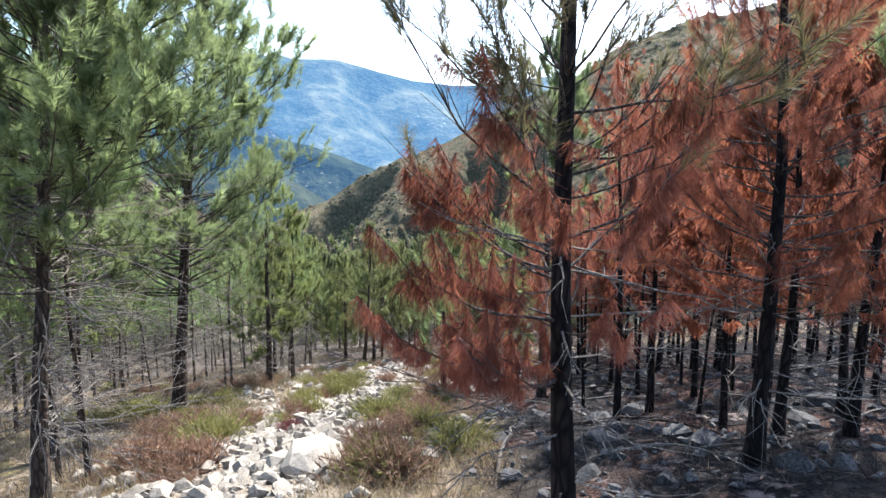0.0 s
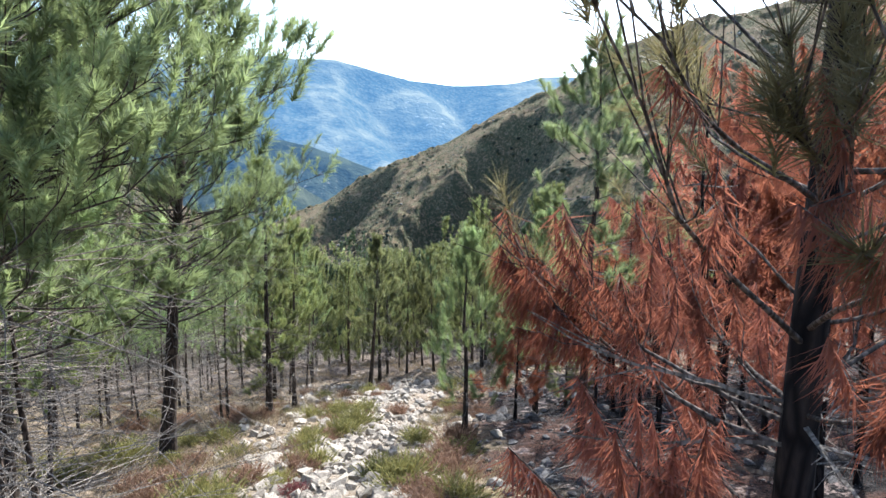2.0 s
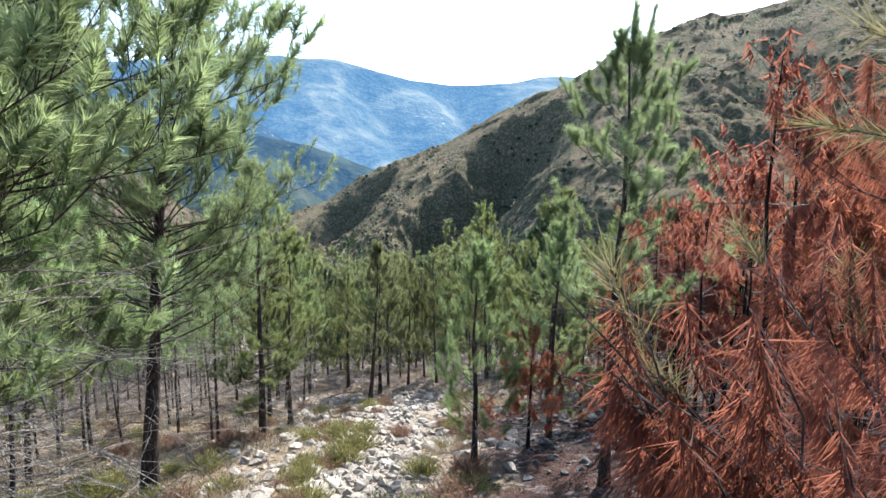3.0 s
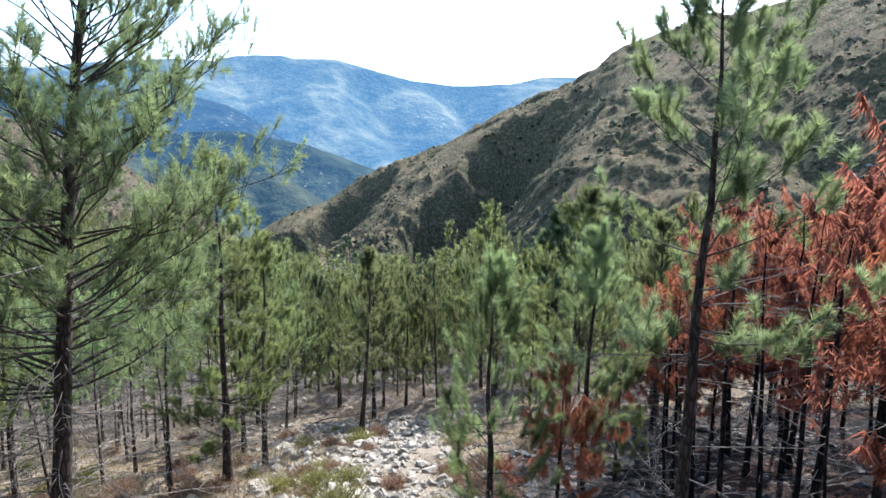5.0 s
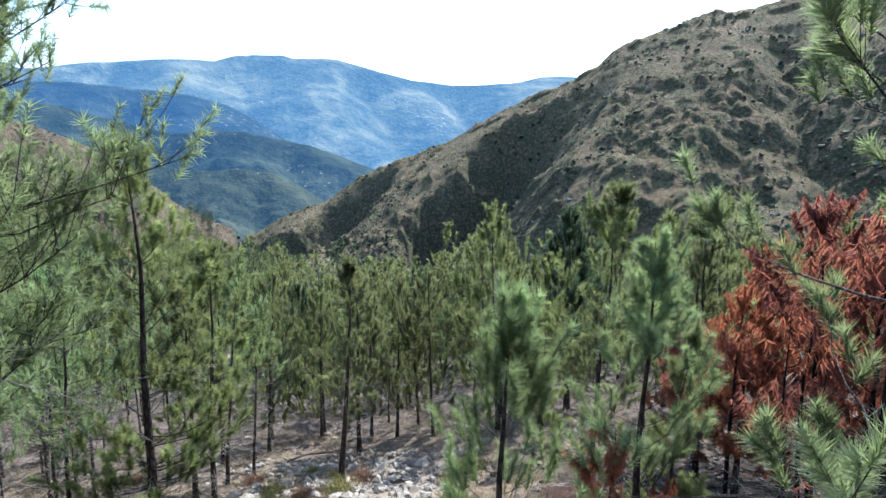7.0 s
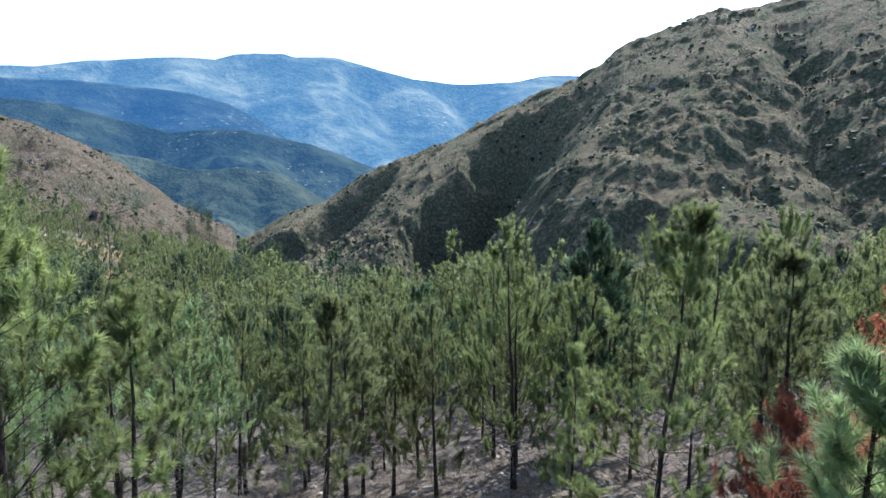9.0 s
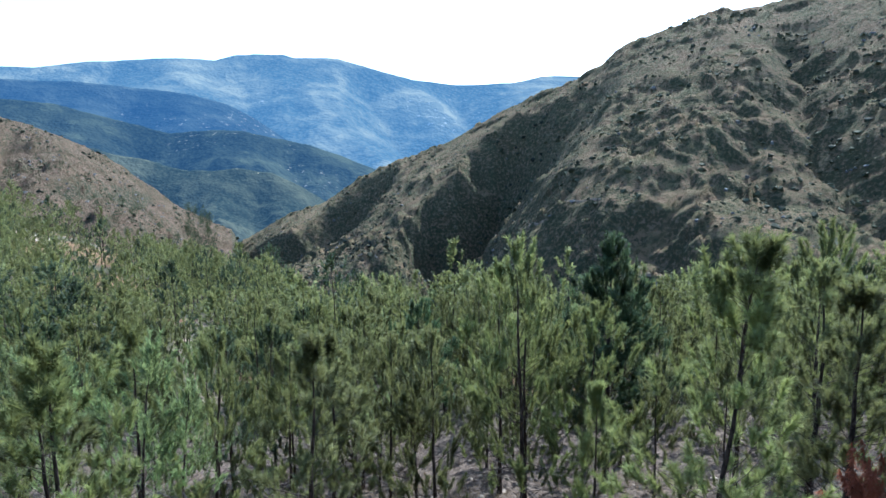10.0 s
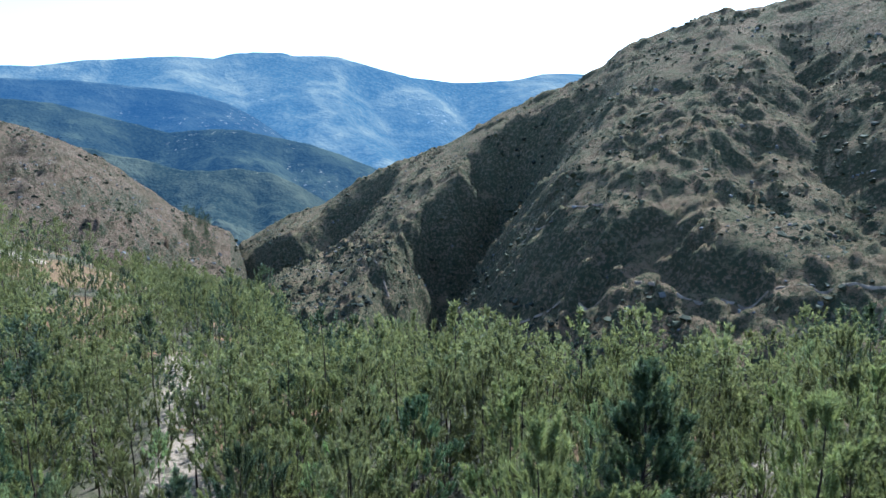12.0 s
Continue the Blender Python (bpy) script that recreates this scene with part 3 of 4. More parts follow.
# ---- the pines that stand out ----
FINE = (170, 0.175, 0.010, 0.27)
GOOD = (120, 0.175, 0.016, 0.29)
HEROES = [
    ("slender scorched pine with rust-red lower needles and a charred trunk", 0.95, 4.3, dict(seed=11, high=8.2, crown=0.21, wide=1.75, whorl=0.32, limbs=4.4, lean=(-0.055, 0), stem=0.098, needles=(120, 0.16, 0.0048, 0.26), per_limb=16, red=3.5, keep=0.35, clear=(-1.65, 0.35, 3.5, 0.4), shoots=1, twigs=0.5, sides=12)),
    ("scorched pine with rust-red needles and a charred trunk", 3.7, 6.8, dict(seed=12, high=8.0, crown=0.24, wide=2.2, whorl=0.32, limbs=5.0, stem=0.10, needles=(130, 0.15, 0.0048, 0.28), per_limb=11, red=5.4, keep=0.5, shoots=1, twigs=0.6, sides=12)),
    ("scorched pine with thin rust-red needles", 6.3, 8.9, dict(seed=31, high=7.4, crown=0.20, wide=2.1, whorl=0.36, stem=0.095, needles=(60, 0.18, 0.011, 0.34), per_limb=6, red=5.6, shoots=1, twigs=0.6)),
    ("tall green pine leaning over dead lower twigs", -5.5, 7.7, dict(seed=13, high=11.8, crown=0.27, wide=3.3, whorl=0.34, limbs=8, stem=0.11, needles=(130, 0.175, 0.012, 0.27), per_limb=18, curl=0.15, rising=0.2, bare=0.25, shoots=1, twigs=3.2, sides=10, lean=(0.08, 0))),
    ("green pine with a tangle of grey dead twigs", -7.9, 11.6, dict(seed=14, high=12.4, crown=0.32, wide=3.2, whorl=0.36, limbs=6.5, stem=0.115, needles=(100, 0.175, 0.018, 0.29), per_limb=20, curl=0.15, rising=0.2, bare=0.25, shoots=1, twigs=2.2, sides=10, lean=(0.04, 0))),
    ("tall green pine beside the stony track", -7.6, 16.6, dict(seed=15, high=14.6, crown=0.25, wide=4.0, whorl=0.36, limbs=7, stem=0.175, needles=(75, 0.16, 0.011, 0.30), per_limb=25, curl=0.12, rising=0.30, bare=0.40, spread=(0.4, 1.35), scatter=0.45, shoots=1, twigs=2.0, sides=10, lean=(0.10, 0))),
    ("slender green pine beside the stony track", -6.5, 21.9, dict(seed=16, high=8.9, crown=0.16, wide=1.9, stem=0.12, needles=GOOD, per_limb=7, shoots=1, twigs=1.4, sides=8)),
    ("young green pine beside the stony track", 0.0, 16.6, dict(lean=(0.04, 0), seed=17, high=5.1, crown=0.20, wide=1.6, whorl=0.4, stem=0.075, needles=(220, 0.165, 0.007, 0.32), per_limb=4, shoots=1, twigs=0.5)),
    ("young green pine with scorched lower needles", 2.1, 18.6, dict(seed=18, high=5.9, crown=0.20, wide=1.5, whorl=0.42, stem=0.085, needles=(200, 0.165, 0.0075, 0.32), per_limb=4, shoots=1, red=2.2, twigs=0.4)),
    ("tall open green pine at the edge of the fire", 2.45, 14.5, dict(seed=19, high=8.8, crown=0.40, wide=2.1, whorl=0.50, limbs=3.4, stem=0.105, needles=FINE, per_limb=10, shoots=1, twigs=0.6, sides=10, lean=(0.0, 0), bare=0.45)),
    ("slender pine that leans beside the track", -3.85, 28.4, dict(seed=20, high=7.0, crown=0.40, wide=1.5, stem=0.10, needles=GOOD, per_limb=6, shoots=1, twigs=0.5, lean=(0.09, 0))),
    ("tall dark green pine with a dense crown", 5.4, 38.7, dict(seed=21, high=9.8, crown=0.16, wide=2.9, whorl=0.38, limbs=6, stem=0.14, needles=(90, 0.17, 0.024, 0.45), per_limb=12, shoots=1, twigs=0.4)),
    ("open green pine with bare lower limbs", 3.3, 25.7, dict(seed=22, high=8.2, crown=0.24, wide=2.2, whorl=0.45, limbs=4.2, stem=0.08, needles=GOOD, per_limb=6, shoots=1, twigs=0.5, lean=(0.03, 0), bare=0.35)),
    ("young bright green pine with upright shoots", 2.9, 31.0, dict(seed=23, high=5.1, crown=0.10, wide=1.05, stem=0.055, needles=(200, 0.165, 0.0075, 0.32), per_limb=6, shoots=1, twigs=0.1, upward=0.8)),
    ("slender green pine beside the track", -3.75, 32.0, dict(seed=24, high=7.0, crown=0.24, wide=1.7, stem=0.09, needles=GOOD, per_limb=6, shoots=1, twigs=0.5)),
    ("green pine with a narrow crown", -6.3, 24.6, dict(seed=25, high=7.3, crown=0.34, wide=1.6, stem=0.09, needles=GOOD, per_limb=6, shoots=1, twigs=0.8)),
    ("green pine with a rounded crown", 7.6, 30.0, dict(seed=26, high=7.8, crown=0.25, wide=2.0, stem=0.10, needles=GOOD, per_limb=6, shoots=1, twigs=0.4)),
    ("pine with dense rust-red scorched needles and green tips", 6.0, 23.4, dict(seed=27, high=4.9, crown=0.22, wide=1.9, stem=0.09, whorl=0.36, limbs=5, needles=(60, 0.17, 0.015, 0.3), per_limb=11, shoots=1, red=4.6, twigs=0.4)),
    ("pine with dense rust-red scorched needles", 6.2, 25.9, dict(seed=29, high=4.2, crown=0.22, wide=2.0, stem=0.09, whorl=0.36, limbs=5, needles=(60, 0.17, 0.015, 0.3), per_limb=11, shoots=1, red=4.5, twigs=0.4)),
    ("young bright green pine with upright shoots", 3.4, 20.6, dict(seed=28, high=4.7, crown=0.10, wide=0.9, stem=0.05, needles=(200, 0.165, 0.0075, 0.32), per_limb=6, shoots=1, twigs=0.1, upward=0.8)),
    ("small scorched pine with rust-red needles", 1.4, 17.6, dict(seed=34, high=3.4, crown=0.2, wide=1.1, stem=0.05, whorl=0.4, needles=(60, 0.16, 0.013, 0.3), per_limb=8, shoots=1, red=3.2, twigs=0.3)),
    ("slender green pine with a pointed crown", -8.6, 31.3, dict(seed=35, high=7.5, crown=0.28, wide=1.8, stem=0.09, needles=GOOD, per_limb=6, shoots=1, twigs=0.6)),
    ("slender green pine with a pointed crown", -7.6, 26.5, dict(seed=36, high=6.8, crown=0.28, wide=1.7, stem=0.09, needles=GOOD, per_limb=6, shoots=1, twigs=0.6)),
    ("dark green pine with a narrow crown", -8.9, 38.7, dict(seed=37, high=7.2, crown=0.25, wide=1.4, stem=0.09, needles=(60, 0.16, 0.022, 0.42), per_limb=6, shoots=1, twigs=0.5)),
    ("green pine with bushy plumes of needles", 6.9, 27.6, dict(seed=38, high=7.4, crown=0.2, wide=1.9, stem=0.1, needles=GOOD, per_limb=6, shoots=1, twigs=0.4)),
]
for label, hx, hy, shape in HEROES:
    dark = "dark green" in label
    olive = "slender scorched" in label
    burnt = "scorched" in label and "green" not in label
    tree = pine("pine_tree", label, foliage=NEEDLES_DARK if dark else NEEDLES_OLIVE if olive else NEEDLES_FAR if hy > 19 else NEEDLES, bark=BARK_BURNT if burnt else BARK, **shape)
    stand(tree, hx, hy)
    claim(hx, hy, 1.1)

# ---- the pines of the wood: a few grown once, then copied ----
WOODS = "pines of the wood"
kinds = {"green": [], "near": [], "thin": [], "burnt": [], "pole": []}
for i in range(7):
    kinds["green"].append(pine("pine_tree", "dark green pine with a full crown" if i == 3 else "slender green pine with a bare lower trunk", WOODS, NEEDLES_DARK if i == 3 else NEEDLES_FAR, seed=40 + i, high=7.4, crown=0.10 + 0.05 * (i % 4), wide=2.9 - 0.2 * (i % 3), whorl=0.54, limbs=3.7, sides=6,
                               stem=0.07, needles=(70, 0.18, 0.040, 0.46), per_limb=6.2, twigs=0.3, lean=(0.02 * (i % 3 - 1), 0), upward=1.1, spread=(0.35, 1.0), scatter=0.25))
for i in range(7):
    kinds["near"].append(pine("pine_tree", "green pine with upright shoots and a bare lower trunk", WOODS, NEEDLES_FAR, seed=150 + i, high=7.4, crown=0.18 + 0.05 * (i % 4), wide=2.5 - 0.15 * (i % 3), whorl=0.50, limbs=3.8, sides=7,
                              stem=0.075, needles=(100, 0.17, 0.024, 0.46), per_limb=6.5, twigs=0.6, lean=(0.02 * (i % 3 - 1), 0), upward=1.15, spread=(0.35, 1.0), scatter=0.25))
for i in range(4):
    kinds["thin"].append(pine("pine_tree", "thin pine with a small green top and grey dead twigs", WOODS, seed=60 + i, high=6.4, crown=0.48, wide=1.3, whorl=0.45, sides=6,
                              stem=0.055, needles=(44, 0.15, 0.026, 0.44), per_limb=4, twigs=2.0, lean=(0.03 * (i % 2), 0)))
for i in range(4):
    kinds["burnt"].append(pine("burnt_pine", "charred pine with rust-red scorched needles", "charred pines", bark=BARK_BURNT, seed=80 + i, high=6.3, crown=0.36, wide=1.85, whorl=0.42, sides=6,
                               stem=0.075, needles=(36, 0.17, 0.028, 0.36), per_limb=11, twigs=0.5, red=9.0))
for i in range(4):
    kinds["pole"].append(pine("charred_pole", "charred bare pine pole with few dead twigs", "charred pines", bark=BARK_BURNT, seed=90 + i, high=5.4, crown=0.78, wide=0.8, whorl=0.5, limbs=2.5, sides=6,
                              stem=0.055, needles=(14, 0.16, 0.026, 0.3), per_limb=3, twigs=0.5, red=9.0, lean=(0.03 * (i % 3 - 1), 0.02 * (i % 2))))
rng = np.random.default_rng(5)
used = {k: [0] * len(v) for k, v in kinds.items()}


def clear_of(x, y, gap):
    return all((x - a) ** 2 + (y - b) ** 2 > (gap + r) ** 2 for a, b, r in taken)


def on_track(x, y):
    if y < 33 and abs(x - (-2.6 + 0.045 * (y - 8))) < (3.0 if y > 8 else 4.0):
        return True
    return 40 < y < 98 and abs(x - (-17.2 - 0.42 * (y - 56)) + 2.2 * math.sin(y * 0.35)) < 2.4


def plant(kind, x, y, size):
    if kind == "green" and y < 37:
        kind = "near"
    i = int(rng.integers(len(kinds[kind])))
    first = kinds[kind][i]
    m = pose(x, y, ground_z(x, y) - 0.08, rng.normal(0, 1.5), rng.normal(0, 1.5), rng.uniform(0, 360)) @ Matrix.Scale(size, 4)
    if used[kind][i] == 0:
        first.matrix_basis = m
    else:
        copy_thing(first, Matrix.Identity(4)).matrix_basis = m
    used[kind][i] += 1
    claim(x, y, 0.25)


for x, y in [(4.24, 11.9), (5.1, 10.5), (7.1, 10.3), (5.0, 8.6), (8.6, 11.6), (5.2, 22.2), (6.6, 21.6), (6.1, 19.7), (6.6, 18.0), (7.6, 20.6), (8.2, 17.6), (6.9, 23.2), (7.4, 15.2), (9.4, 19.4), (9.8, 16.4), (10.6, 21.8), (9.0, 23.4), (8.4, 25.6), (12.2, 19.6), (11.6, 24.6), (13.4, 22.4)]:
    plant("burnt", x, y, rng.uniform(0.8, 1.1) if x > 1.5 else 0.55)
for x, y in [(-16.3, 29.5), (-8.45, 22.7), (-7.0, 29.7), (-7.6, 28.9), (-12.9, 22.9), (-13.0, 21.7), (-10.8, 25.4), (-7.6, 21.0), (-5.6, 9.0), (-6.6, 9.8), (-7.0, 8.4), (-8.6, 13.6)]:
    plant("thin", x, y, rng.uniform(0.9, 1.2))
for x, y in [(-7.5, 33.2), (-6.0, 36.1), (-3.6, 34.6), (-2.5, 34.2), (-1.0, 33.6), (-8.0, 35.4), (-6.1, 37.2), (-1.7, 36.1), (1.1, 42.2), (2.2, 41.9), (-8.3, 42.2)]:
    plant("green", x, y, rng.uniform(0.85, 1.0))
poles = 0
while poles < 75:
    y = rng.uniform(10, 26.5)
    x = rng.uniform(2.4 + 0.55 * max(0, y - 18), 4 + 0.85 * y)
    if clear_of(x, y, 0.5):
        plant("pole", x, y, rng.uniform(0.7, 1.25))
        poles += 1
slim = 0
while slim < 75:
    y = rng.uniform(19, 42)
    x = rng.uniform(-5 - 0.75 * y, -8.0 - 0.08 * y)
    if clear_of(x, y, 0.7):
        plant("thin", x, y, rng.uniform(0.7, 1.2))
        slim += 1
planted = 0
for tries in range(9000):
    if planted >= 215:
        break
    y = rng.uniform(9, 60)
    x = rng.uniform(-0.9, 0.82) * (y + 3) * (1.0 if y < 50 else 0.9)
    fire = x > 1.6 + 0.22 * max(0, y - 19) and y < 27.5
    gap = 1.2 if fire else 1.4 if y < 34 else 1.65
    if on_track(x, y) or (abs(x) < 3.5 and y < 20) or (x < 0 and y < 13 and x > -7) or not clear_of(x, y, gap):
        continue
    if (-8.5 < x < 6.0 and 12 < y < 33.5) or (-10 < x < 0 and y < 20) or (x > 0 and y < 12):
        continue
    if fire and y < 24 and rng.random() < 0.35:
        continue
    kind = "burnt" if fire else ("thin" if (x < -6 and y < 34 and rng.random() < 0.65) or rng.random() < 0.15 else "green")
    plant(kind, x, y, rng.uniform(0.7, 1.25))
    planted += 1

# every kind that was grown stands somewhere in the wood
for kind, counts in used.items():
    for i in range(len(counts)):
        while used[kind][i] == 0:
            live = kind in ("green", "near", "thin")
            y = rng.uniform(34, 48) if live else rng.uniform(19, 27)
            x = rng.uniform(-0.8, -0.4) * y if live else rng.uniform(9, 16)
            if clear_of(x, y, 0.5):
                kinds[kind][i].matrix_basis = pose(x, y, ground_z(x, y) - 0.08, 0, 0, rng.uniform(0, 360))
                used[kind][i] = 1
                claim(x, y, 0.25)

# ---- the woods further down the slope, past counting ----
far_kinds = [pine_heaps(100 + i, high=7.6, crown=0.10 + 0.05 * (i % 3), wide=2.9 - 0.3 * (i % 2), whorl=0.62, limbs=3.5, sides=4, stem=0.07, needles=(14, 0.24, 0.11, 0.45), per_limb=4.2, twigs=0.0, upward=0.9, spread=(0.3, 1.2), scatter=0.3) for i in range(6)]
woods, dark_woods, stems = Heap(), Heap(), Heap()
grid = {}
count = 0
for tries in range(26000):
    if count >= 760:
        break
    y = 54 + 92 * rng.random()
    x = rng.uniform(-0.95, 0.85) * (y - 6)
    if y > 78 + 18 * ease(14, -4, x) + 48 * ease(-12, -40, x) + 10 * ease(-45, -85, x) or not clear_of(x, y, 0.9):
        continue
    key = (int(x // 2.8), int(y // 2.8))
    if on_track(x, y) or key in grid or in_opening(x, y):
        continue
    grid[key] = True
    trunk, _, _, green, _ = far_kinds[int(rng.integers(6))]
    a, size = rng.uniform(0, 2 * np.pi), rng.uniform(0.7, 1.2) * (1.25 if rng.random() < 0.15 else 1.0)
    turn = np.array([[np.cos(a), -np.sin(a), 0], [np.sin(a), np.cos(a), 0], [0, 0, 1]]) * size
    foot = np.array([x, y, ground_z(x, y)])
    deep = rng.random() < 0.14
    turn = turn * (1.2 if deep else 1.0)
    for source, target in ((trunk, stems), (green, dark_woods if deep else woods)):
        target.add(np.concatenate(source.v) @ turn.T + foot, np.concatenate(source.f))
    count += 1
hill_co = np.empty(len(left_hill.data.vertices) * 3)
left_hill.data.vertices.foreach_get("co", hill_co)
hill_co = hill_co.reshape(-1, 3)
ratio = hill_co[:, 0] / (hill_co[:, 1] - 16)
clump = hill_co[(ratio > -0.425) & (ratio < -0.375) & (hill_co[:, 1] > 400) & (hill_co[:, 1] < 560)]
loose = hill_co[(ratio > -0.8) & (ratio < -0.35) & (hill_co[:, 1] > 190) & (hill_co[:, 1] < 420)]
for pool, number, size in ((clump, 80, 1.15), (loose, 150, 0.9)):
    for _ in range(number):
        foot = pool[int(rng.integers(len(pool)))] + np.array([rng.normal(), rng.normal(), -0.5])
        trunk, _, _, green, _ = far_kinds[int(rng.integers(6))]
        for source, target in ((trunk, stems), (green, dark_woods)):
            target.add(np.concatenate(source.v) * size * rng.uniform(0.7, 1.2) + foot, np.concatenate(source.f))
tagged(new("far_woods_trunks", stems.mesh("far_woods_trunks", BARK)), "dark trunks of the pine woods down the slope", "woods", kind="stuff")
tagged(new("far_dark_woods", dark_woods.mesh("far_dark_woods", NEEDLES_DARK)), "darker full-crowned pines among the woods", "woods", kind="stuff")
tagged(new("far_woods", woods.mesh("far_woods", NEEDLES_FAR)), "green pine woods down the slope", "woods", kind="stuff")


# ---- stones ----
def stone_mesh(name, seed, points, squash, material):
    r = np.random.default_rng(seed)
    bm = bmesh.new()
    for _ in range(points):
        d = r.normal(size=3)
        d /= np.linalg.norm(d)
        bm.verts.new(d * r.uniform(0.75, 1.0) * np.array([1.0, r.uniform(0.7, 1.0), squash]))
    made = bmesh.ops.convex_hull(bm, input=bm.verts)
    bmesh.ops.delete(bm, geom=[v for v in bm.verts if not v.link_faces], context="VERTS")
    mesh = bpy.data.meshes.new(name)
    bm.to_mesh(mesh)
    bm.free()
    mesh.materials.append(material)
    return mesh


def track_x(y):
    return -2.6 + 0.045 * (y - 8)


stones = [stone_mesh("stone", 200 + i, 14, 0.65, STONE) for i in range(12)]
soots = [stone_mesh("stone", 230 + i, 13, 0.6, STONE_SOOT) for i in range(8)]
boulders = [stone_mesh("boulder", 260 + i, 30, 0.6, STONE) for i in range(5)]
dark_boulders = [stone_mesh("boulder", 280 + i, 30, 0.65, STONE_SOOT) for i in range(5)]


def lay(name, mesh, x, y, size, parent=None, sink=0.35, flat=1.0):
    ob = new(name, mesh)
    ob.matrix_basis = pose(x, y, ground_z(x, y) + size * (0.6 - sink) * flat - size * 0.2, rng.uniform(-20, 20), rng.uniform(-20, 20), rng.uniform(0, 360)) @ Matrix.Diagonal((size, size, size * flat, 1))
    if parent:
        ob.parent = parent
    return ob


for i in range(295):
    y = 8 + 23 * rng.random() ** 1.1
    x = track_x(y) + rng.normal(0, 1.15 + 0.05 * max(0, y - 16)) - (0.8 if y > 11 else 0) - 0.08 * max(0, y - 16)
    lay("stone", stones[i % 12], x, y, 0.08 + 0.28 * rng.random() ** 2.0, ground)
for i in range(150):
    y = rng.uniform(7, 27)
    x = rng.uniform(0.6, 9.0)
    lay("stone", soots[i % 8], x, y, 0.06 + 0.2 * rng.random() ** 2.0, ground)
for bx, by, size in [(-2.0, 8.6, 0.62), (-2.6, 8.9, 0.4), (-3.1, 9.0, 0.3), (-6.6, 9.4, 0.3), (-6.2, 9.7, 0.26), (-7.0, 9.9, 0.24), (-3.7, 12.2, 0.27), (-3.2, 16.0, 0.34), (-3.9, 17.4, 0.3), (-1.3, 30.2, 0.36), (-3.8, 24.0, 0.4), (-6.2, 16.6, 0.3)]:
    tagged(lay("boulder", boulders[int(rng.integers(5))], bx, by, size), "pale angular granite boulder on the stony track", "rock", "boulders of the track")
for bx, by, size in [(1.2, 12.3, 0.4), (1.9, 11.5, 0.28), (3.0, 11.0, 0.3), (4.4, 12.6, 0.3), (6.2, 9.9, 0.42), (7.4, 11.2, 0.5), (0.9, 17.8, 0.38), (0.4, 9.2, 0.4), (-0.05, 9.7, 0.5), (2.4, 8.6, 0.3), (3.9, 21.5, 0.4)]:
    tagged(lay("boulder", dark_boulders[int(rng.integers(5))], bx, by, size, flat=0.7), "soot-darkened granite boulder in ash", "rock", "boulders in the ash")
rubble, soot = Heap(), Heap()


def spill(heap, mesh, x, y, size):
    v = np.empty(len(mesh.vertices) * 3)
    mesh.vertices.foreach_get("co", v)
    a = rng.uniform(0, 2 * np.pi)
    turn = np.array([[np.cos(a), -np.sin(a), 0], [np.sin(a), np.cos(a), 0], [0, 0, 1]])
    faces = np.array([p.vertices[:] for p in mesh.polygons if len(p.vertices) == 3])
    heap.add(v.reshape(-1, 3) @ turn.T * size + np.array([x, y, ground_z(x, y) + size * 0.2]), faces)


for i in range(3800):
    y = 7 + 25.0 * rng.random()
    x = track_x(y) - 0.6 - 0.09 * max(0, y - 16) + rng.normal(0, 1.35 + 0.06 * max(0, y - 16))
    spill(rubble, stones[i % 12], x, y, 0.03 + 0.22 * rng.random() ** 2.4)
for i in range(25):
    y = rng.uniform(54, 92)
    spill(rubble, stones[i % 12], -17.2 - 0.42 * (y - 56) + rng.normal(0, 1.3), y, 0.1 + 0.25 * rng.random() ** 2)
for i in range(120):
    y, x = rng.uniform(32, 37), rng.uniform(-0.5, 3.5)
    spill(rubble, stones[i % 12], x, y, 0.05 + 0.15 * rng.random() ** 2)
for i in range(2600):
    y, x = rng.uniform(6, 30), rng.uniform(0.2, 12)
    spill(soot, soots[i % 8], x, y, 0.025 + 0.13 * rng.random() ** 3)
tagged(new("rubble", rubble.mesh("rubble", STONE)), "pale broken granite rubble along the track", "rubble", kind="stuff")
tagged(new("sooty_rubble", soot.mesh("sooty_rubble", STONE_SOOT)), "grey stones scattered in black ash", "rubble", kind="stuff")


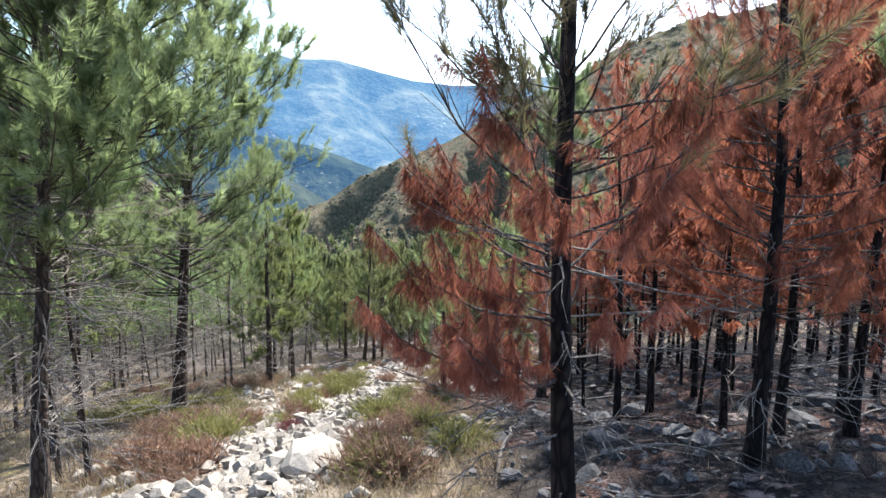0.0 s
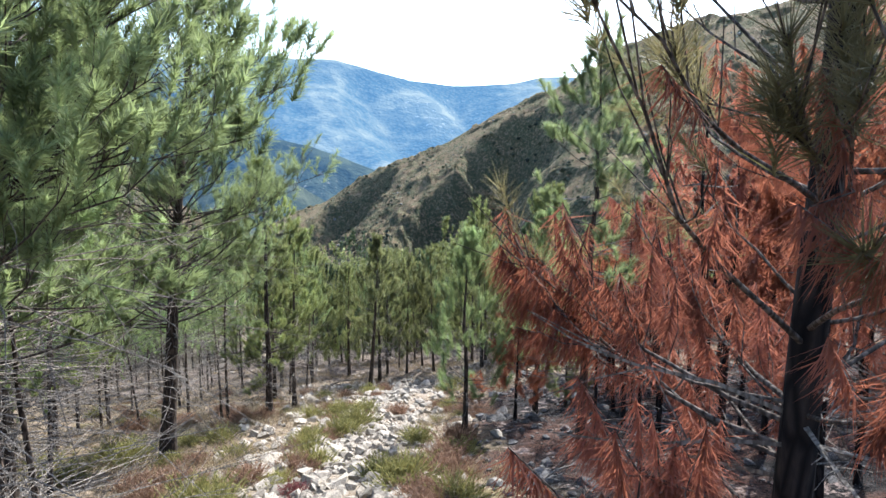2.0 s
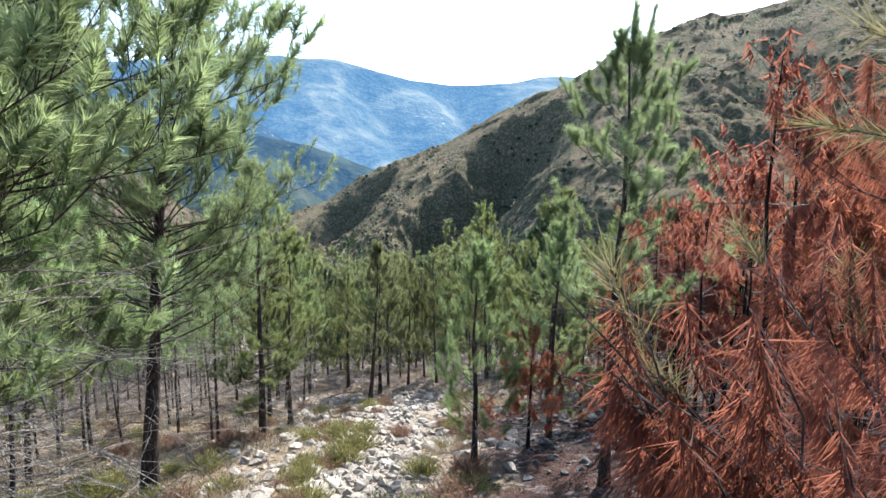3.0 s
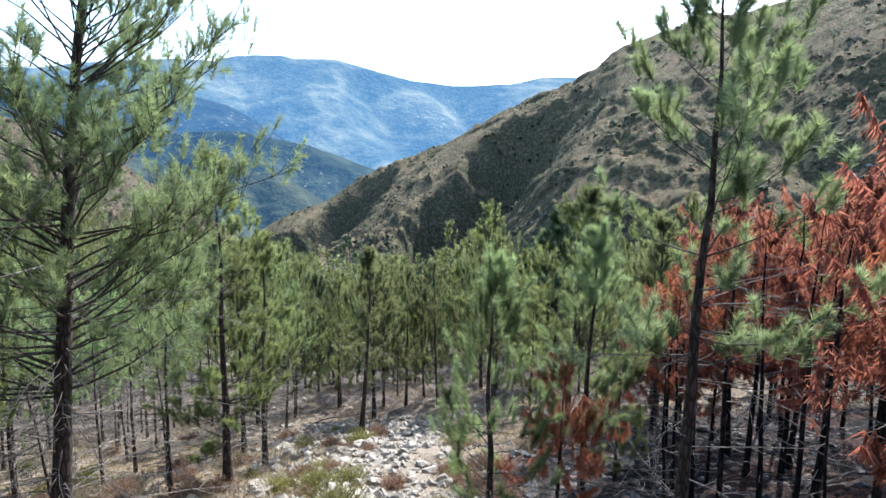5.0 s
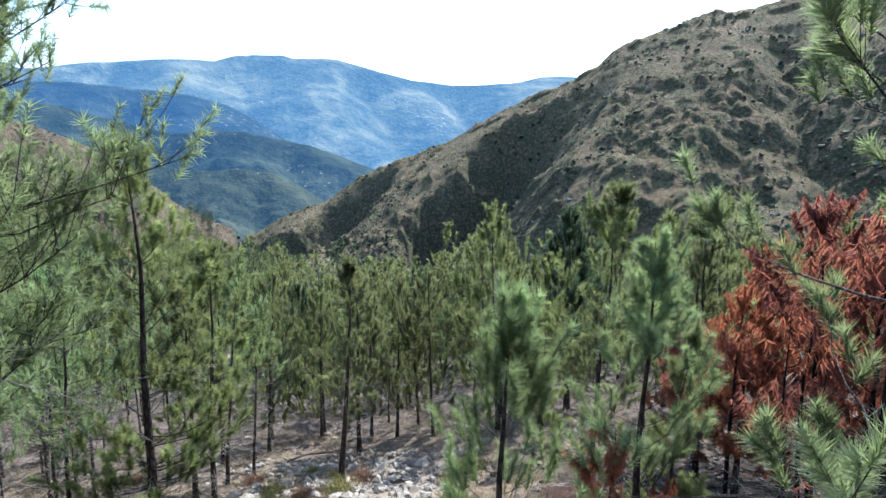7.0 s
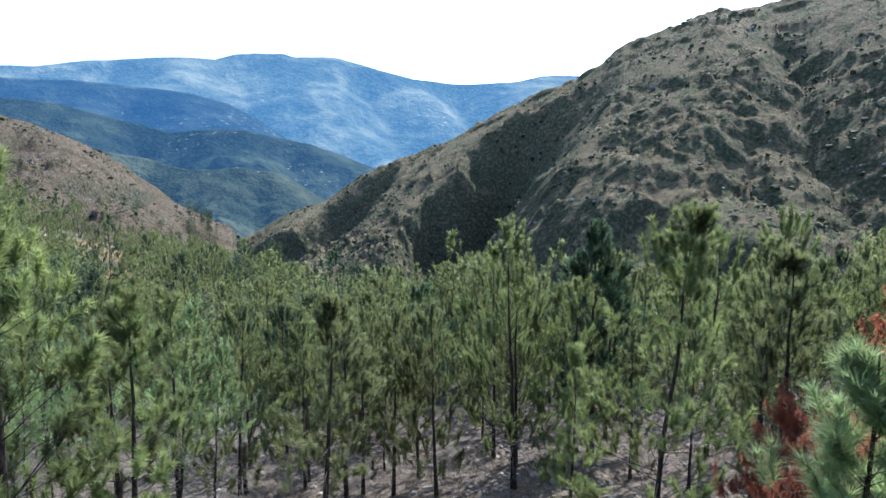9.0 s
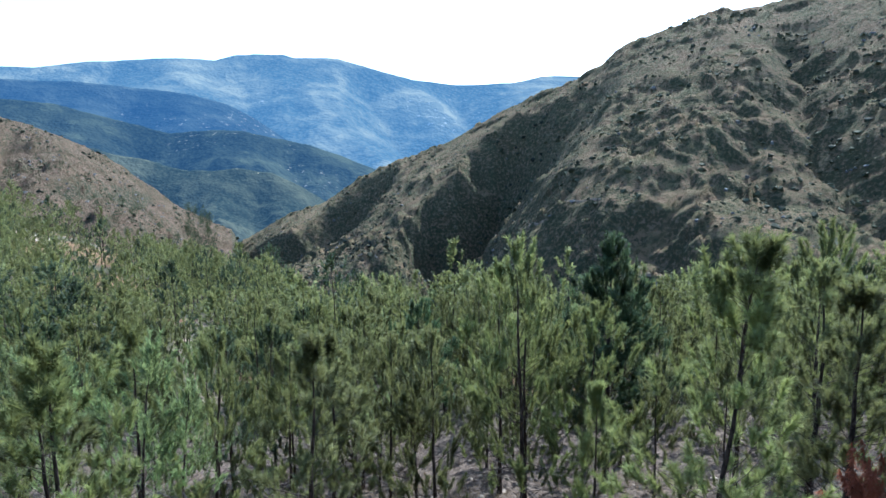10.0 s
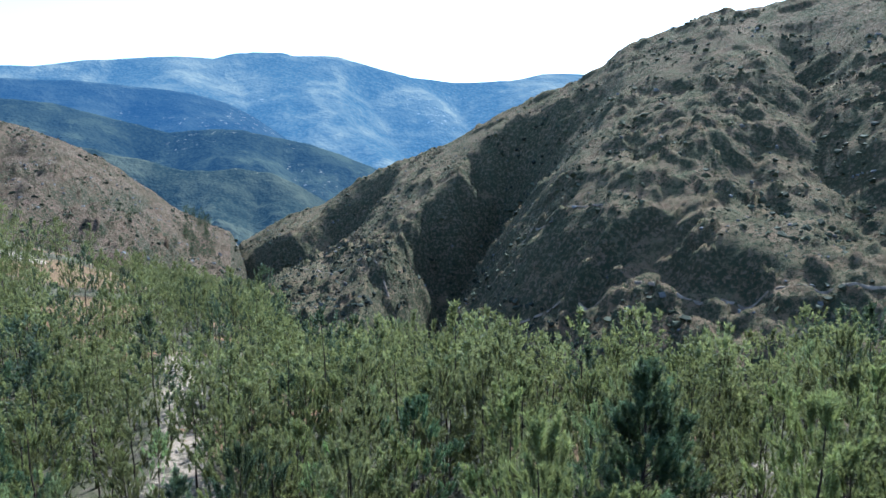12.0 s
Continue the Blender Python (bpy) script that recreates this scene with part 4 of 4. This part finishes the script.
# ---- fallen limbs ----
def fallen_limb(x, y, turn, length, thick, material, label, seed, rise=0.25):
    """A dead limb that lies on the ground with a few side twigs."""
    r = np.random.default_rng(seed)
    m = np.linspace(0, 1, 9)
    bend = np.cumsum(r.normal(0, 0.03 * length, (9, 2)), 0)
    a = radians(turn)
    px, py = np.cos(a) * m * length + bend[:, 0], np.sin(a) * m * length + bend[:, 1]
    foot = ground_z(x, y)
    pz = np.array([ground_z(x + u, y + v) for u, v in zip(px, py)]) - foot
    line = np.stack([px, py, pz * 0.5 + np.linspace(pz[0], pz[-1], 9) * 0.5 + thick * 0.6 + rise * np.sin(m * np.pi)], -1)
    top = tagged(new("fallen_limb"), label, "branch", "fallen limbs")
    top.matrix_basis = pose(x, y, foot)
    heap = Heap()
    tube(heap, line, thick * (1 - 0.75 * m), 6)
    part("stem", heap.mesh("stem", material, True), top)
    for _ in range(7):
        c = r.uniform(0.2, 0.95)
        at = np.array([np.interp(c, m, line[:, k]) for k in range(3)])
        way = np.array([np.cos(a + r.normal(0, 0.9)), np.sin(a + r.normal(0, 0.9)), r.uniform(0.0, 0.7)]) * length * r.uniform(0.12, 0.3)
        heap = Heap()
        tube(heap, [at, at + way * 0.5 + r.normal(0, 0.03, 3), at + way], [thick * 0.35, thick * 0.25, thick * 0.08], 4)
        part("twig", heap.mesh("twig", material, True), top)
    return top


for i, (fx, fy, turn, length, thick) in enumerate([(1.6, 9.4, -4, 3.0, 0.035), (0.8, 7.4, 80, 2.4, 0.03), (2.6, 13.0, 10, 2.6, 0.03), (5.0, 13.6, 160, 2.8, 0.035), (6.0, 9.0, 30, 2.2, 0.03), (2.9, 16.6, -25, 2.8, 0.03), (4.2, 18.8, 15, 3.0, 0.03), (0.9, 11.4, 20, 1.8, 0.025), (5.4, 16.2, 70, 2.4, 0.03), (3.1, 20.8, -10, 2.6, 0.03), (2.1, 7.7, -40, 1.9, 0.025), (7.6, 14.6, 12, 2.8, 0.03)]):
    fallen_limb(fx, fy, turn, length, thick, TWIG if i % 3 else BARK, "dead grey pine limb lying in the ash", 500 + i)
for i, (fx, fy, turn, length, thick) in enumerate([(-9.6, 13.2, 20, 2.4, 0.03), (-10.8, 18.6, 70, 2.6, 0.03), (-6.2, 31.5, 15, 3.0, 0.035), (-9.0, 27.0, -20, 2.8, 0.03), (1.2, 36.5, 5, 3.2, 0.035), (-4.8, 38.5, 25, 3.0, 0.03)]):
    fallen_limb(fx, fy, turn, length, thick, TWIG, "dead grey pine limb lying in dry grass", 540 + i)


# ---- shrubs and dry grass ----
def shrub_mesh(seed, count, wide, high, material):
    r = np.random.default_rng(seed)
    heap = Heap()
    base = np.stack([r.normal(0, wide * 0.3, count), r.normal(0, wide * 0.3, count), r.uniform(0, 0.35, count) * high], -1)
    way = np.stack([base[:, 0] / wide * 1.5 + r.normal(0, 0.35, count), base[:, 1] / wide * 1.5 + r.normal(0, 0.35, count), r.uniform(0.5, 1.2, count)], -1)
    length = high * r.uniform(0.3, 0.8, count)
    blades(heap, base, way, length, 0.028, r)
    tip = base + way / np.linalg.norm(way, axis=1)[:, None] * (length * r.uniform(0.5, 1, count))[:, None]
    tufts(heap, tip, way, 4, 0.10, 0.018, 0.08, 0.0, r, (0.3, 1.3))
    return heap.mesh("shrub", material)


shrub_kinds = [(shrub_mesh(300, 280, 0.55, 0.55, SHRUB_BROWN), "dry brown heather bush"), (shrub_mesh(301, 280, 0.55, 0.6, SHRUB_GREEN), "yellow-green gorse bush"),
               (shrub_mesh(302, 280, 0.45, 0.45, SHRUB_RED), "dull red heather bush"), (shrub_mesh(303, 280, 0.6, 0.4, SHRUB_BROWN), "low brown heather bush")]
SHRUBS = [(1, -4.9, 12.0, 1.3), (1, -3.2, 19.4, 1.3), (1, -3.3, 18.2, 1.1), (1, -1.3, 12.4, 1.2), (0, -0.7, 7.9, 1.2), (0, -1.0, 8.4, 0.9), (2, -3.3, 12.4, 0.7), (0, -5.0, 9.4, 1.1), (0, -0.5, 14.5, 1.2), (0, -0.3, 13.4, 1.1), (1, -4.4, 11.4, 1.0), (3, -4.2, 9.6, 1.2), (3, -5.4, 10.6, 1.2), (0, -1.2, 9.6, 1.0), (1, -1.8, 13.4, 0.9),
          (0, -0.2, 15.9, 1.1), (1, -8.4, 16.2, 1.2), (1, -9.2, 17.0, 1.2), (1, -9.8, 15.4, 1.1), (1, -7.0, 18.6, 1.0), (0, -2.0, 21.0, 0.8), (1, -1.2, 16.6, 0.8), (0, 0.6, 19.8, 0.9), (0, -6.2, 13.4, 0.9), (3, -7.0, 13.9, 1.0)]
for i in range(150):
    y = rng.uniform(8, 30)
    x = rng.uniform(-1.0 - 0.55 * y, 0.4) if i % 3 else track_x(y) + rng.choice([-1.9, 1.6]) + rng.normal(0, 0.5)
    if abs(x - track_x(y)) < 0.9 or x > 1.0:
        continue
    SHRUBS.append((int(rng.choice([0, 1, 1, 3, 3])), x, y, rng.uniform(0.45, 1.0)))
for kind, sx, sy, size in SHRUBS:
    mesh, label = shrub_kinds[kind]
    stand(tagged(new("shrub", mesh), label + " beside the stony track", "shrub", "shrubs along the track"), sx, sy, rng.uniform(0, 360), size)
grass = Heap()
spots = []
while len(spots) < 11000:
    y = rng.uniform(6, 44)
    x = rng.uniform(-0.85, 0.5) * (y + 3)
    fire = x > 0.8 + 0.22 * max(0, y - 19) and y < 34
    if fire or (abs(x - track_x(y) + 0.4) < 1.3 and y < 31) or noise.noise(Vector((x, y, 3)) * 0.5) < -0.12:
        continue
    spots.append((x, y, ground_z(x, y)))
spots = np.repeat(np.array(spots), 6, 0)
spots[:, :2] += rng.normal(0, 0.07, (len(spots), 2))
blades(grass, spots, np.stack([rng.normal(0, 0.5, len(spots)), rng.normal(0, 0.5, len(spots)), np.ones(len(spots))], -1), rng.uniform(0.12, 0.42, len(spots)), 0.013, rng)
tagged(new("dry_grass", grass.mesh("dry_grass", GRASS)), "dry straw-coloured grass and low heath", "grass", kind="stuff")


# ---- scrub and rocks on the hills ----
def litter_hill(hill, count, blobs, low, high, cluster, where, seed, strict):
    """Small scrub or rocks strewn over a hill, in clusters, as one heap."""
    r = np.random.default_rng(seed)
    heap = Heap()
    mesh = hill.data
    co = np.empty(len(mesh.vertices) * 3)
    mesh.vertices.foreach_get("co", co)
    co = co.reshape(-1, 3)
    done = 0
    while done < count:
        p = co[int(r.integers(len(co)))] + np.array([r.uniform(-1.5, 1.5), r.uniform(-1.5, 1.5), 0])
        if not where(p) or noise.noise(Vector(p) * cluster + Vector((seed, 0, 0))) < strict + 0.10 * r.normal():
            continue
        blob = blobs[int(r.integers(len(blobs)))]
        v = np.empty(len(blob.vertices) * 3)
        blob.vertices.foreach_get("co", v)
        size, a = low + (high - low) * r.random() ** 3.2, r.uniform(0, 6.28)
        turn = np.array([[np.cos(a), -np.sin(a), 0], [np.sin(a), np.cos(a), 0], [0, 0, 1]])
        heap.add(v.reshape(-1, 3) @ turn.T * size + p - np.array([0, 0, size * 0.18]), np.array([q.vertices[:] for q in blob.polygons if len(q.vertices) == 3]))
        done += 1
    return heap


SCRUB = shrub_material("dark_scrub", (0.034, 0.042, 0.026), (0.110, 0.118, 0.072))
# ravine bushes, coloured darker than the scrub to deepen the ravine's shade
GORSE = shrub_material("shade_darkened_gorse", (0.026, 0.034, 0.026), (0.070, 0.082, 0.060))
ROCKFACE = stone_material("weathered_outcrop", (0.10, 0.10, 0.098), (0.21, 0.21, 0.205), (0.07, 0.07, 0.066))
scrub_blobs = [stone_mesh("scrub", 400 + i, 10, 0.8, SCRUB) for i in range(6)]
rock_blobs = [stone_mesh("outcrop", 420 + i, 11, 0.75, ROCKFACE) for i in range(8)]
for hill, scrubs, rocks, where in ((right_hill, 8000, 900, lambda p: 180 < p[1] < 700), (left_hill, 3000, 1200, lambda p: 190 < p[1] < 600)):
    tagged(new("hill_scrub", litter_hill(hill, scrubs, scrub_blobs, 0.4, 2.4, 0.04, where, 7, 0.02).mesh("hill_scrub", SCRUB)), "dark low scrub strewn over the hill", "scrub", kind="stuff")
    tagged(new("hill_rocks", litter_hill(hill, rocks, rock_blobs, 0.4, 2.0, 0.032, where, 9, 0.10).mesh("hill_rocks", ROCKFACE)), "grey granite rocks strewn over the hill", "rock", kind="stuff")


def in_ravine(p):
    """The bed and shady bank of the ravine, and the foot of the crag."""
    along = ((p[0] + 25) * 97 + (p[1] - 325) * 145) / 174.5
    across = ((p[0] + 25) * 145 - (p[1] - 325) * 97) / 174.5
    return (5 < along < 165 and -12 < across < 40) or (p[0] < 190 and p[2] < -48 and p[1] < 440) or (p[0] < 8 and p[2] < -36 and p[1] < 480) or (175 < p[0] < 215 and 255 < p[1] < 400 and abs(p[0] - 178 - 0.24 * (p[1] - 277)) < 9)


tagged(new("ravine_scrub", litter_hill(right_hill, 4600, scrub_blobs, 0.6, 2.4, 0.06, in_ravine, 13, -0.2).mesh("ravine_scrub", GORSE)), "dense gorse in the ravine and at the foot of the hill, darkened to deepen the shade", "scrub", kind="stuff")


# ---- dirt tracks cut into the hill ----
def noise_line(t):
    return np.array([noise.noise(Vector((v, 2.5, 0))) for v in t])


def hill_track(hill, points, wide, label):
    """A narrow track that follows the hillside; it is laid on the slope with a small bank."""
    mesh = hill.data
    tree = BVHTree.FromPolygons([v.co for v in mesh.vertices], [p.vertices[:] for p in mesh.polygons])
    line = np.array(points, float)
    t = np.linspace(0, len(line) - 1, len(line) * 14)
    mid = np.stack([np.interp(t, range(len(line)), line[:, k]) for k in range(2)], -1)
    mid += np.stack([noise_line(t * 1.3), noise_line(t * 1.3 + 40)], -1) * 3.0
    heights = np.array([(tree.ray_cast((a, b, 400), (0, 0, -1))[0] or Vector((a, b, -80))).z for a, b in mid])
    heights = np.convolve(np.pad(heights, 1, mode="edge"), np.ones(3) / 3, mode="valid")
    way = np.gradient(mid, axis=0)
    way /= np.linalg.norm(way, axis=1)[:, None]
    side = np.stack([way[:, 1], -way[:, 0]], -1)
    off = np.array([-1.0, -0.5, 0.5, 1.0]) * wide * 0.5
    X = mid[:, 0, None] + side[:, 0, None] * off
    Y = mid[:, 1, None] + side[:, 1, None] * off
    Z = heights[:, None] + np.array([-1.0, 0.08, 0.08, -1.0])
    return tagged(sheet("dirt_track", X, Y, Z, TRACK, label), category="track")


def track_material():
    n = Nodes("sandy_track")
    p = n.place()
    col = n.mix(n.span(n.noise(0.5, 5.0, 0.7, where=p), 0.35, 0.65), (0.14, 0.11, 0.08), (0.27, 0.215, 0.16))
    return n.done(n.surface(col, 0.95, n.bump(n.noise(2.0, 4.0, where=p), 0.6, 0.3), 0.1))


TRACK = track_material()
hill_track(right_hill, [(-90, 405), (-54, 363), (-25, 324), (11, 289)], 1.9, "pale dirt track cut across the foot of the hill")
hill_track(right_hill, [(36, 313), (51, 301), (66, 277)], 1.5, "pale terrace ledge on the hillside")
hill_track(right_hill, [(8, 291), (51, 244), (77, 221), (95, 208), (115, 197), (134, 190)], 1.7, "pale dirt track along the foot of the hill")


# ---- charred stubble and twig litter ----
CHAR = shrub_material("charred_stubble", (0.006, 0.005, 0.005), (0.11, 0.085, 0.07))
LITTER = shrub_material("twig_litter", (0.07, 0.055, 0.045), (0.28, 0.24, 0.20))


def strewn(count, region, lift, lean, lengths, width):
    """Many small sticks or stalks over a stretch of ground."""
    heap, at = Heap(), []
    while len(at) < count:
        x, y = region()
        if x is not None:
            at.append((x, y, ground_z(x, y) + lift))
    way = np.stack([rng.normal(0, 1, count), rng.normal(0, 1, count), np.abs(rng.normal(0, lean, count))], -1)
    blades(heap, np.array(at), way, rng.uniform(*lengths, count), width, rng)
    return heap


def in_fire():
    y = rng.uniform(5, 32)
    x = rng.uniform(0.3, 0.9 * y + 3)
    return (x, y) if x > 0.6 + 0.22 * max(0, y - 19) and noise.noise(Vector((x, y, 9)) * 0.7) > -0.1 else (None, None)


def in_wood():
    y = rng.uniform(8, 48)
    x = rng.uniform(-0.85, 0.5) * (y + 3)
    return (x, y) if x < 0.2 * y - 3 or y > 33 else (None, None)


cinders = Heap()
for i in range(420):
    x, y = in_fire()
    if x is not None:
        spill(cinders, stones[i % 12], x, y, 0.05 + 0.30 * rng.random() ** 2.5)
tagged(new("sooty_stones", cinders.mesh("sooty_stones", STONE_SOOT)), "soot-blackened stones scattered in the ash", "rubble", kind="stuff")
tagged(new("charred_stubble", strewn(9000, in_fire, 0.0, 0.9, (0.08, 0.4), 0.014).mesh("charred_stubble", CHAR)), "black burnt heath stalks in ash", "stubble", kind="stuff")
tagged(new("twig_litter", strewn(7000, in_wood, 0.03, 0.25, (0.2, 0.9), 0.016).mesh("twig_litter", LITTER)), "grey dead twigs littering the forest floor", "litter", kind="stuff")


def in_heath():
    y = rng.uniform(9, 56)
    x = rng.uniform(-0.75, 0.7) * (y - 4) if y > 27 else rng.uniform(-0.85, -0.15) * (y + 3) - 2
    return (x, y) if noise.noise(Vector((x, y, 5)) * 0.6) > -0.05 else (None, None)


HEATH = shrub_material("grey_brown_heath", (0.040, 0.030, 0.024), (0.20, 0.155, 0.125))
tagged(new("low_heath", strewn(26000, in_heath, 0.0, 1.0, (0.12, 0.5), 0.020).mesh("low_heath", HEATH)), "grey-brown low heath under the pines", "heath", kind="stuff")
pale = Heap()
for i in range(420):
    y = rng.uniform(31, 50)
    spill(pale, stones[i % 12], rng.uniform(-0.5, 0.5) * (y - 8) + 1, y, 0.05 + 0.2 * rng.random() ** 3)
tagged(new("scattered_stones", pale.mesh("scattered_stones", STONE)), "pale granite stones scattered under the pines", "rubble", kind="stuff")
